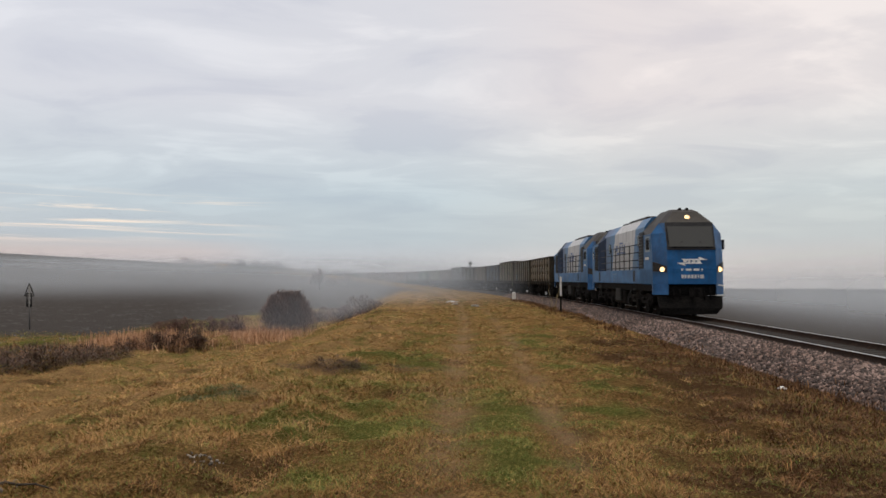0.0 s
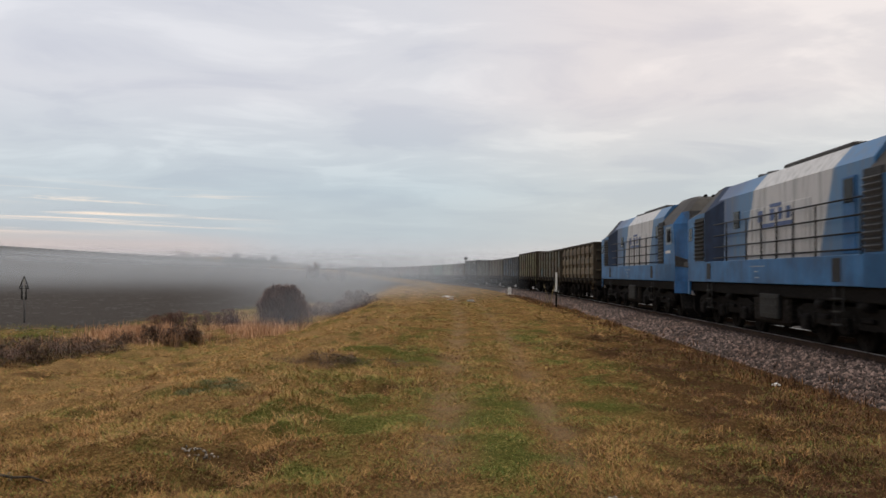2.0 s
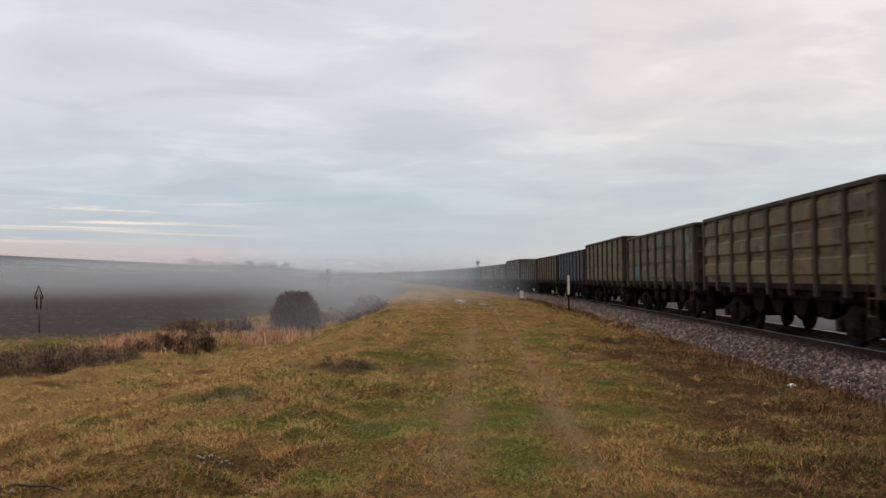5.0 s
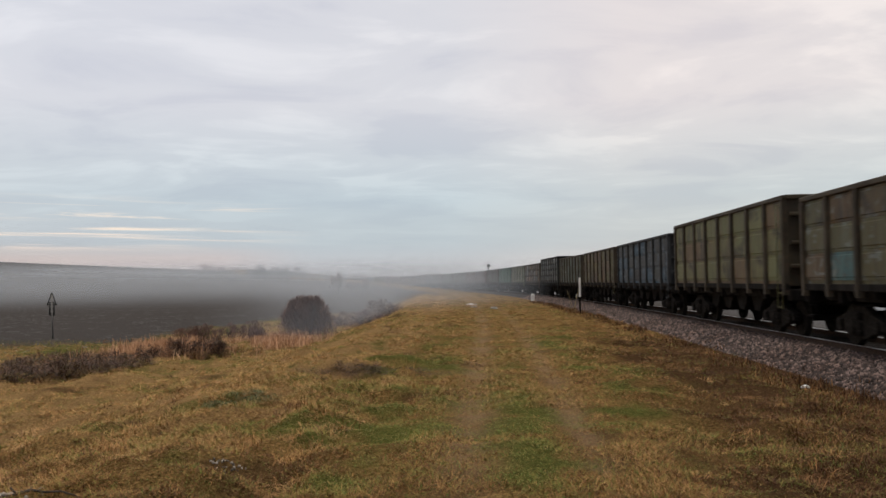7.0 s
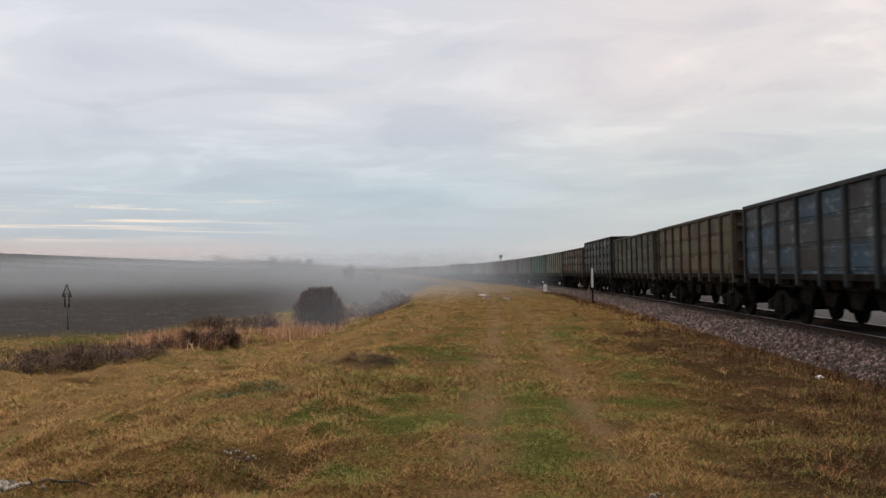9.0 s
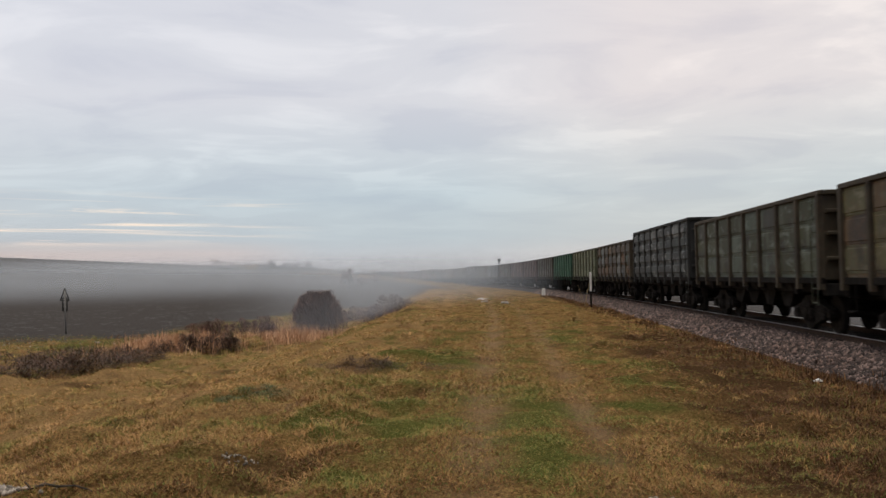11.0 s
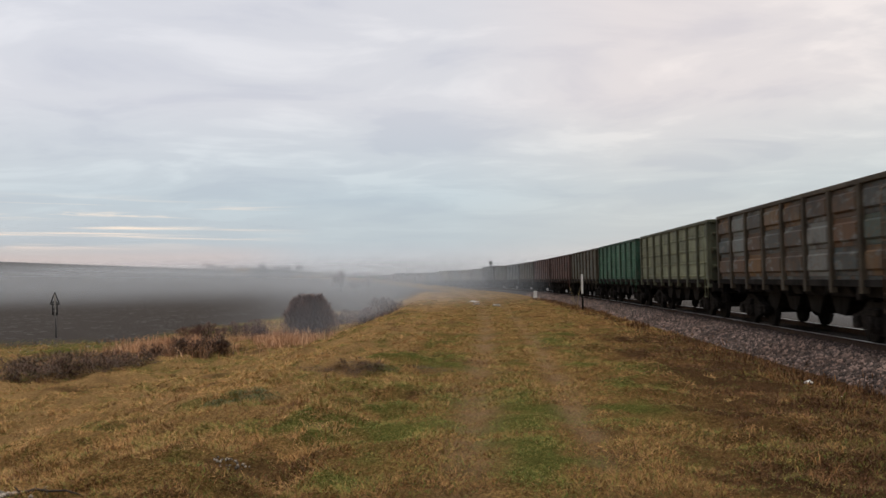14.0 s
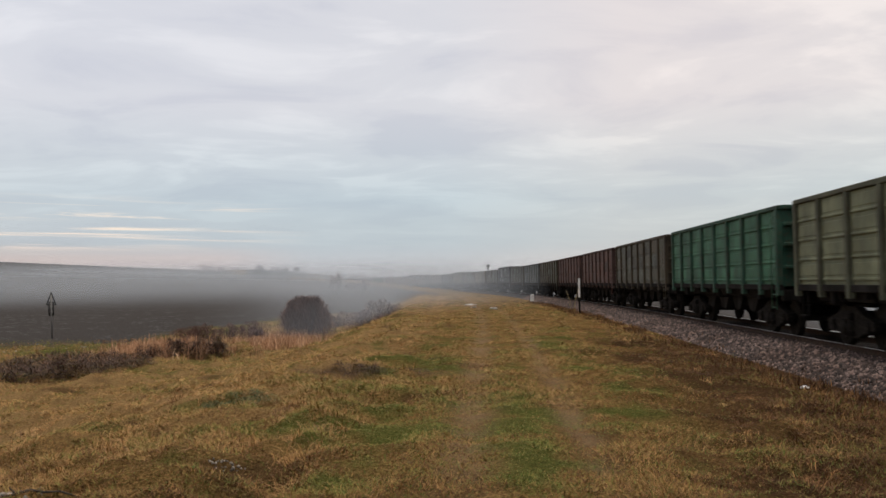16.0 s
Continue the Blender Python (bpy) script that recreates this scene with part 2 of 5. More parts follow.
M_GLASS = glassy("dark_window_glass", (0.010, 0.011, 0.011), 0.25, 0.08)
M_WINDSCREEN = glassy("windscreen_glass", (0.055, 0.058, 0.053), 0.12)
M_LAMP = glowing("warm_headlight", (1.0, 0.66, 0.33), 1.9)
M_LAMP_OFF = glassy("unlit_lamp_glass", (0.10, 0.10, 0.10), 0.15)
M_WHITE = speckled("white_paint", [(0.62, 0.62, 0.60), (0.78, 0.78, 0.76)], 6, 0.6, 0.1)
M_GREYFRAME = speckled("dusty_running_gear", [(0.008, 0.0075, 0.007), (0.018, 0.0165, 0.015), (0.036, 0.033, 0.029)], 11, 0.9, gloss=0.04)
M_WOOD = speckled("tarred_sleeper", [(0.018, 0.016, 0.014), (0.036, 0.031, 0.027)], 7, 0.9)
M_BALLAST_BED = speckled("ballast_bed", [(0.016, 0.014, 0.013), (0.046, 0.040, 0.037)], 30, 0.95, 0.8, 0.03)
M_STONE = island("crushed_ballast_stone", [(0.014, 0.011, 0.009), (0.043, 0.030, 0.026), (0.09, 0.062, 0.053), (0.024, 0.017, 0.016), (0.30, 0.215, 0.185), (0.055, 0.040, 0.035)], 0.9, ((0.8, 0.74, 0.70), 0.35))


# ---- mesh helpers ----
def part(name, bm, mat, parent=None, label="", at=None):
    me = bpy.data.meshes.new(name)
    bm.to_mesh(me)
    bm.free()
    for m in (mat if isinstance(mat, (list, tuple)) else [mat]):
        me.materials.append(m)
    ob = new(name, me)
    if parent is not None:
        ob.parent = parent
    if at is not None:
        ob.matrix_basis = at
    return tagged(ob, label) if label else ob


def share(ob, at, parent=None):
    """Another object on the same mesh."""
    o = new(ob.name.split(".")[0], ob.data)
    o.parent = parent if parent is not None else ob.parent
    o.matrix_basis = at
    if "label" in ob:
        o["label"] = ob["label"]
    return o


def box(bm, c, s, bevel=0.0, mat=0, rot=None):
    m = Matrix.Translation(c) @ (rot if rot else Matrix()) @ Matrix.Diagonal((*s, 1))
    v = bmesh.ops.create_cube(bm, size=1, matrix=m)["verts"]
    faces = {f for w in v for f in w.link_faces}
    for f in faces:
        f.material_index = mat
    if bevel:
        e = list({e for w in v for e in w.link_edges})
        r = bmesh.ops.bevel(bm, geom=e, offset=bevel, segments=1, affect="EDGES", profile=0.5)
        for f in r["faces"]:
            f.material_index = mat
    return bm


def tube(bm, a, b, r, n=8, mat=0, r2=None):
    a, b = Vector(a), Vector(b)
    d = b - a
    m = Matrix.Translation((a + b) / 2) @ d.to_track_quat("Z", "Y").to_matrix().to_4x4()
    v = bmesh.ops.create_cone(bm, cap_ends=True, segments=n, radius1=r, radius2=r if r2 is None else r2, depth=d.length, matrix=m)["verts"]
    for f in {f for w in v for f in w.link_faces}:
        f.material_index = mat
        f.smooth = len(f.verts) == 4
    return bm


def prism(bm, pts, axis, lo, hi, mat=0):
    """A polygon in the plane across the axis, drawn out from lo to hi. axis 0: pts are (y, z); 1: (x, z); 2: (x, y)."""
    def at(p, q):
        c = [p[0], p[1]]
        c.insert(axis, q)
        return bm.verts.new(c)
    a, b = [at(p, lo) for p in pts], [at(p, hi) for p in pts]
    n = len(pts)
    fs = [bm.faces.new([a[i], a[(i + 1) % n], b[(i + 1) % n], b[i]]) for i in range(n)]
    fs += [bm.faces.new(list(reversed(a))), bm.faces.new(b)]
    for f in fs:
        f.material_index = mat
    return bm


def loft(bm, rings, mat=0, caps=True):
    vs = [[bm.verts.new(p) for p in r] for r in rings]
    n = len(vs[0])
    fs = []
    for a, b in zip(vs, vs[1:]):
        fs += [bm.faces.new([a[i], a[(i + 1) % n], b[(i + 1) % n], b[i]]) for i in range(n)]
    if caps:
        fs += [bm.faces.new(list(reversed(vs[0]))), bm.faces.new(vs[-1])]
    for f in fs:
        f.material_index = mat
    bmesh.ops.recalc_face_normals(bm, faces=fs)
    return bm


def B():
    return bmesh.new()


def raw(name, verts, faces, mat, label="", category="", kind="", smooth=False):
    """One mesh from numpy arrays of equal-sized faces."""
    verts, faces = np.asarray(verts, np.float32), np.asarray(faces, np.int32)
    me = bpy.data.meshes.new(name)
    k = faces.shape[1]
    me.vertices.add(len(verts))
    me.vertices.foreach_set("co", verts.ravel())
    me.loops.add(faces.size)
    me.loops.foreach_set("vertex_index", faces.ravel())
    me.polygons.add(len(faces))
    me.polygons.foreach_set("loop_start", np.arange(0, faces.size, k, dtype=np.int32))
    me.polygons.foreach_set("loop_total", np.full(len(faces), k, np.int32))
    if smooth:
        me.polygons.foreach_set("use_smooth", np.ones(len(faces), bool))
    me.update(calc_edges=True)
    me.materials.append(mat)
    return tagged(new(name, me), label, category, "", kind)


# ---- ground ----
RNG = np.random.default_rng(7)


def smooth(a, b, x):
    t = np.clip((x - a) / (b - a), 0, 1)
    return t * t * (3 - 2 * t)


def value_noise(x, y, cell, seed):
    g = np.random.default_rng(seed).random((64, 64))
    u, v = x / cell, y / cell
    i, j = np.floor(u).astype(int), np.floor(v).astype(int)
    a, b = u - i, v - j
    a, b = a * a * (3 - 2 * a), b * b * (3 - 2 * b)
    q = lambda m, n: g[m % 64, n % 64]
    return (q(i, j) * (1 - a) + q(i + 1, j) * a) * (1 - b) + (q(i, j + 1) * (1 - a) + q(i + 1, j + 1) * a) * b - 0.5


RUTS = (9.40, 8.02)        # wheel ruts of the path, metres to the left of the track


def ground_z(x, y, fine=True):
    x, y = np.asarray(x, float), np.asarray(y, float)
    lat = x - line_x(np.clip(y, -30, 395))
    z = -0.42 + 0.22 * smooth(-3.2, -8.5, lat)                       # shelf beside the line, rising away from it
    far = smooth(18, 45, y)
    edge = -12.5 - 1.0 * far
    z = z - (0.95 + 0.30 * far) * smooth(edge, edge - (6.0 - 1.6 * far), lat)   # falls to the ditch
    z = z - 1.7 * smooth(3.0, 6.5, lat) - 2.0 * smooth(6, 60, lat)       # the far side of the line lies lower
    # left: ploughed field, flat, then the hill; right: a low fold and a hollow behind it
    r = np.hypot(x, y)
    az = np.degrees(np.arctan2(x, np.maximum(y, 1e-3)))
    crest = 17.0 - 0.46 * np.clip(az + 27, -40, 24)
    hill = smooth(170, 520, r) * crest * smooth(2, -8, az)
    hill = np.where(y < 0, 0, hill)
    z = z + hill + 3.2 * smooth(150, 420, r) * smooth(-9, -3, az) * smooth(9, 2, az)
    z = z - 26.0 * smooth(620, 1500, r)
    z = z - 14.0 * smooth(190, 520, r) * smooth(4, 12, az)
    if fine:
        bed = 1 - smooth(-4.2, -3.2, lat) * smooth(4.2, 3.2, lat)
        near = smooth(140, 60, r)
        z = z + near * bed * (0.14 * value_noise(x, y, 3.1, 1) + (0.30 * value_noise(x, y, 0.9, 2) + 0.20 * value_noise(x, y, 0.40, 3)) * (0.22 + 0.78 * smooth(1.1, 2.4, np.abs(lat + 8.7)) * smooth(-4.5, -7.5, lat) + 0.25 * smooth(-7.5, -5.5, lat)))
        # two worn wheel ruts of the field path
        rut = np.exp(-((lat + RUTS[0]) / 0.30) ** 2) + np.exp(-((lat + RUTS[1]) / 0.30) ** 2)
        z = z - 0.06 * rut * near
    return z


def m_ground():
    def build(n, l, bs):
        vec = mapped(n, l)
        big, mid, fine = noise_node(n, l, vec, 0.16, 3), noise_node(n, l, vec, 1.1, 4), noise_node(n, l, vec, 26, 6, 0.75)
        straw = ramp_node(n, [(0.36, (0.045, 0.027, 0.011)), (0.5, (0.155, 0.096, 0.036)), (0.64, (0.31, 0.195, 0.076))])
        l.new(fine, straw.inputs[0])
        moss = ramp_node(n, [(0.36, (0.028, 0.03, 0.010)), (0.64, (0.115, 0.118, 0.032))])
        l.new(fine, moss.inputs[0])
        def mark(name):
            at = n.new("ShaderNodeAttribute")
            at.attribute_name = name
            return at.outputs["Fac"]
        soil = ramp_node(n, [(0.3, (0.032, 0.030, 0.029)), (0.7, (0.080, 0.073, 0.069))])
        l.new(fine, soil.inputs[0])
        litter = ramp_node(n, [(0.3, (0.025, 0.015, 0.008)), (0.7, (0.085, 0.048, 0.024))])
        l.new(fine, litter.inputs[0])
        shade = ramp_node(n, [(0.35, (0.7, 0.7, 0.7)), (0.65, (1.15, 1.15, 1.15))])
        l.new(mid, shade.inputs[0])
        col = mix_node(n, l, 1.0, straw.outputs[0], shade.outputs[0], "MULTIPLY")
        hay = ramp_node(n, [(0.36, (0.10, 0.060, 0.028)), (0.64, (0.30, 0.195, 0.086))])
        l.new(fine, hay.inputs[0])
        col = mix_node(n, l, mark("pale"), col, hay.outputs[0])
        col = mix_node(n, l, mark("green"), col, moss.outputs[0])
        col = mix_node(n, l, mark("dead"), col, litter.outputs[0])
        bare = ramp_node(n, [(0.3, (0.12, 0.080, 0.045)), (0.7, (0.26, 0.175, 0.105))])
        l.new(fine, bare.inputs[0])
        col = mix_node(n, l, mark("worn"), col, bare.outputs[0])
        # ploughed land beyond the ditch and beyond the line: by the mesh's own mark
        at = n.new("ShaderNodeAttribute")
        at.attribute_name = "ploughed"
        col = mix_node(n, l, at.outputs["Fac"], col, soil.outputs[0])
        l.new(col, bs.inputs["Base Color"])
        bs.inputs["Roughness"].default_value = 0.95
        bs.inputs["Specular IOR Level"].default_value = 0.0
        bump_node(n, l, bs, fine, 0.8, 0.05)
    return material("winter_grassland", build)


def ploughed(x, y):
    lat = x - line_x(np.clip(y, -30, 395))
    w = value_noise(x, y, 9, 11) * 5
    return np.clip(smooth(-25, -29, lat + w) * smooth(40, 52, y + w) + smooth(-17, -21, lat) * smooth(75, 95, y + w) + smooth(-9, -12, lat) * smooth(105, 150, y) + smooth(4.5, 6.5, lat), 0, 1)


def greenness(x, y):
    """Where live grass grows: strips along the wheel path, odd patches, the field's margin."""
    lat = x - line_x(np.clip(y, -30, 395))
    n = 0.8 * value_noise(x, y, 2.3, 21) + 1.0 * value_noise(x, y, 0.7, 22) + 0.9 * value_noise(x, y, 0.28, 23)
    strips = (1.0 * np.exp(-((lat + 6.95) / 0.65) ** 2) * smooth(34, 22, y) * smooth(9, 14, y)
              + 0.95 * np.exp(-((lat + 10.7) / 0.85) ** 2) * smooth(26, 14, y)
              + 0.9 * np.exp(-((lat + 8.75) / 0.42) ** 2) * smooth(26, 10, y))
    margin = 0.75 * smooth(-24, -27, lat) * smooth(35, 40, y)
    return np.clip(strips * (0.75 + 1.9 * n) + 0.65 * smooth(0.14, 0.5, n) + margin * (0.8 + n), 0, 1) * smooth(-3.4, -4.6, lat)


def deadness(x, y):
    """Dark dead growth along the foot of the ballast and in blots."""
    lat = x - line_x(np.clip(y, -30, 395))
    n = value_noise(x, y, 1.7, 31) + 0.6 * value_noise(x, y, 0.6, 32)
    foot = smooth(-7.0 - 0.8 * smooth(14, 8, y), -4.9, lat) * (1.0 + 1.2 * n) * smooth(36, 20, y)
    foot = foot + 0.9 * smooth(-5.3 - n, -4.2 - n, lat) * smooth(22, 15, y)
    # more dead blots near the camera, to darken the foreground
    return np.clip(foot + 0.75 * smooth(0.24 - 0.14 * smooth(13, 8, y), 0.55, n), 0, 1)


def bleach(x, y):
    """Tall grass gone pale and flat over the slope to the ditch."""
    lat = x - line_x(np.clip(y, -30, 395))
    return smooth(-10.6, -12.2, lat + 1.5 * value_noise(x, y, 1.9, 61)) * smooth(10, 14, y) * (1 - 0.7 * greenness(x, y))


def wornness(x, y):
    """Bare trodden soil in the two wheel ruts of the path."""
    lat = x - line_x(np.clip(y, -30, 395))
    n = value_noise(x, y, 1.3, 51) + 0.7 * value_noise(x, y, 0.4, 52)
    rut = np.exp(-((lat + RUTS[0]) / 0.30) ** 2) + 0.8 * np.exp(-((lat + RUTS[1]) / 0.24) ** 2)
    return np.clip(rut * (0.68 + 0.8 * n), 0, 0.75) * smooth(4, 10, y)


def make_ground():
    """One sheet: polar rings round the camera, fine near it, out to the horizon."""
    rad = np.concatenate([np.linspace(0.0, 4, 9), np.linspace(4.3, 26, 145), np.geomspace(26.3, 140, 130), np.geomspace(145, 4000, 70)])
    ang = np.radians(np.concatenate([np.linspace(-180, -42, 40)[:-1], np.linspace(-42, 42, 330), np.linspace(42, 180, 40)[1:]]))
    R, A = np.meshgrid(rad, ang, indexing="ij")
    X, Y = R * np.sin(A), R * np.cos(A)
    Z = ground_z(X, Y)
    n, k = R.shape
    i = np.arange(n * k).reshape(n, k)
    f = np.stack([i[:-1, :-1], i[:-1, 1:], i[1:, 1:], i[1:, :-1]], -1).reshape(-1, 4)
    ob = raw("ground", np.stack([X, Y, Z], -1).reshape(-1, 3), f, m_ground(), "winter grassland and dark ploughed fields beside the railway", "ground", "structure", True)
    for name, value in (("ploughed", ploughed(X, Y)), ("green", greenness(X, Y)), ("dead", deadness(X, Y)), ("worn", wornness(X, Y)), ("pale", bleach(X, Y))):
        a = ob.data.attributes.new(name, "FLOAT", "POINT")
        a.data.foreach_set("value", value.ravel().astype(np.float32))
    return ob


make_ground()


# ---- the railway line ----
def ribbon(section, s0, s1, step, close=True):
    """A section (lat, z) drawn along the line."""
    ss = np.arange(s0, s1 + step / 2, step)
    P = np.array([[on_line(s, a, b) for a, b in section] for s in ss])
    n, k = len(ss), len(section)
    i = np.arange(n * k).reshape(n, k)
    j = np.roll(i, -1, 1) if close else i[:, 1:]
    a = i if close else i[:, :-1]
    return P.reshape(-1, 3), np.stack([a[:-1], j[:-1], j[1:], a[1:]], -1).reshape(-1, 4)


def make_track():
    line = tagged(new("railway_track"), "broad railway track with polished rails on a dark gravel bed", "railway track", "", "structure")
    for side in (-1, 1):
        c = side * 0.797
        sec = [(c - 0.075, -0.18), (c + 0.075, -0.18), (c + 0.075, -0.165), (c + 0.012, -0.13), (c + 0.010, -0.045), (c + 0.036, -0.03),
               (c + 0.036, -0.004), (c - 0.036, -0.004), (c - 0.036, -0.03), (c - 0.010, -0.045), (c - 0.012, -0.13), (c - 0.075, -0.165)]
        v, f = ribbon(sec, -42, 420, 2.0)
        ob = raw("rail", v, f, M_RUST, "rusty steel rail")
        ob.parent = line
        v, f = ribbon([(c - 0.033, -0.004), (c + 0.033, -0.004), (c + 0.028, 0.0), (c - 0.028, 0.0)], -42, 420, 2.0)
        ob = raw("rail_head", v, f, M_STEEL, "polished running surface of the rail")
        ob.parent = line
    bed = [(-3.15, -0.62), (-2.75, -0.42), (-2.35, -0.27), (-1.9, -0.17), (-1.5, -0.155), (1.5, -0.155), (1.9, -0.17), (2.5, -0.4), (3.3, -0.9), (4.2, -1.6)]
    v, f = ribbon(bed, -42, 420, 1.0, False)
    raw("ballast_bed", v, f, M_BALLAST_BED, "crushed stone bed under the railway track", "ballast", "structure", True)
    bm = box(B(), (0, 0, 0), (2.75, 0.25, 0.18), 0.02)
    first = None
    for k in range(150):
        s = -40 + 0.6 * k
        p = on_line(s, 0, -0.235)
        m = Matrix.Translation(p) @ pose(0, 0, 0, 0, 0, -math.degrees(np.interp(s, S_LINE, TH)))
        if first is None:
            first = part("sleeper", bm, M_WOOD, line, "", m)
        else:
            share(first, m)


def make_stones():
    """Loose crushed stones over the shoulder of the bed."""
    n = 60000
    s = -22 + 95 * RNG.random(n) ** 1.7
    lat = -0.98 - 2.4 * RNG.random(n) ** 0.9
    wild = np.interp(s, np.linspace(-40, 100, 200), np.convolve(RNG.random(206), np.ones(7) / 7, 'valid') - 0.5)
    lat = np.where(lat < -2.3, lat + 1.2 * wild * (-2.3 - lat), lat)
    z = np.interp(lat, [-3.15, -2.75, -2.35, -1.9, -1.5, 0], [-0.60, -0.42, -0.27, -0.17, -0.155, -0.155])
    x, y, th = (np.interp(s, S_LINE, a) for a in (LINE_X, LINE_Y, TH))
    P = np.stack([x + lat * np.cos(th), y - lat * np.sin(th), z + 0.01 * RNG.random(n)], -1)
    ico = np.array([(0, 0, 1), (0.9, 0, 0.1), (0.2, 0.9, -0.1), (-0.8, 0.4, 0.15), (-0.6, -0.75, -0.1), (0.4, -0.85, 0.1), (0, 0, -0.8)])
    fc = np.array([(0, 1, 2), (0, 2, 3), (0, 3, 4), (0, 4, 5), (0, 5, 1), (6, 2, 1), (6, 3, 2), (6, 4, 3), (6, 5, 4), (6, 1, 5)])
    size = RNG.uniform(0.026, 0.062, n)[:, None, None] * RNG.uniform(0.7, 1.25, (n, 1, 3)) * (1 + 0.012 * np.clip(s + 20, 0, 100))[:, None, None]
    a = RNG.uniform(0, 2 * np.pi, n)
    b = RNG.uniform(-0.7, 0.7, n)
    V = ico[None] * RNG.uniform(0.8, 1.2, (n, 7, 1)) * size
    ca, sa, cb, sb = np.cos(a)[:, None], np.sin(a)[:, None], np.cos(b)[:, None], np.sin(b)[:, None]
    X, Y, Z = V[..., 0] * ca - V[..., 1] * sa, V[..., 0] * sa + V[..., 1] * ca, V[..., 2]
    X, Z = X * cb - Z * sb, X * sb + Z * cb
    V = np.stack([X, Y, Z], -1) + P[:, None]
    F = fc[None] + (np.arange(n) * 7)[:, None, None]
    raw("ballast_stones", V.reshape(-1, 3), F.reshape(-1, 3), M_STONE, "loose grey-brown crushed stones along the track", "ballast", "stuff")


make_track()
make_stones()


# ---- rolling stock: forward is +y, its right side +x faces the path ----
def lathe(bm, profile, seg, mat=0):
    """Rings round the x axis: (x, radius)."""
    rings = [[(x, r * math.cos(2 * math.pi * i / seg), r * math.sin(2 * math.pi * i / seg)) for i in range(seg)] for x, r in profile]
    return loft(bm, rings, mat)


def wheelset_mesh(bm, r):
    for s in (-1, 1):
        lathe(bm, [(s * 0.83, r * 0.96), (s * 0.815, r), (s * 0.73, r * 1.01), (s * 0.72, r * 1.06), (s * 0.69, r * 1.06)], 24)
        lathe(bm, [(s * 0.86, r * 0.30), (s * 0.84, r * 0.34), (s * 0.70, r * 0.36)], 12)
        for k in range(4):
            a = k * math.pi / 2
            box(bm, (s * 0.835, r * 0.62 * math.cos(a), r * 0.62 * math.sin(a)), (0.03, 0.13, 0.13), 0.01)
    lathe(bm, [(-1.05, 0.08), (1.05, 0.08)], 10)
    return bm


class Kit:
    wheelset = frame3 = frame2 = None


def wagon_bogie(parent, y, spinning):
    b = B()
    r = 0.475
    for s in (-1, 1):
        x = s * 1.02
        prism(b, [(-1.25, 0.42), (-1.25, 0.60), (-0.75, 0.72), (-0.35, 0.92), (0.35, 0.92), (0.75, 0.72), (1.25, 0.60), (1.25, 0.42), (0.95, 0.42),
                  (0.6, 0.30), (0.35, 0.22), (-0.35, 0.22), (-0.6, 0.30), (-0.95, 0.42)], 0, x - 0.09, x + 0.09)
        for q in (-0.925, 0.925):
            box(b, (s * 1.06, q, 0.475), (0.26, 0.30, 0.28), 0.03)
        for q in (-0.16, 0.16):
            tube(b, (s * 1.12, q, 0.27), (s * 1.12, q, 0.62), 0.10, 10)
        box(b, (s * 1.15, 0, 0.70), (0.16, 0.5, 0.16), 0.03)
    box(b, (0, 0, 0.68), (2.3, 0.42, 0.26), 0.04)
    if Kit.frame2 is None:
        ob = part("bogie", b, M_GREYFRAME, parent, "grimy cast-steel bogie frame", Matrix.Translation((0, y, 0)))
        Kit.frame2 = ob
    else:
        b.free()
        ob = share(Kit.frame2, Matrix.Translation((0, y, 0)), parent)
    for q in (-0.925, 0.925):
        m = Matrix.Translation((0, q, r))
        if Kit.wheelset is None:
            Kit.wheelset = w = part("wheelset", wheelset_mesh(B(), r), M_GREYFRAME, ob, "steel wheelset", m)
        else:
            w = share(Kit.wheelset, m, ob)
        spinning.append((w, r, m))


SIDE = {}


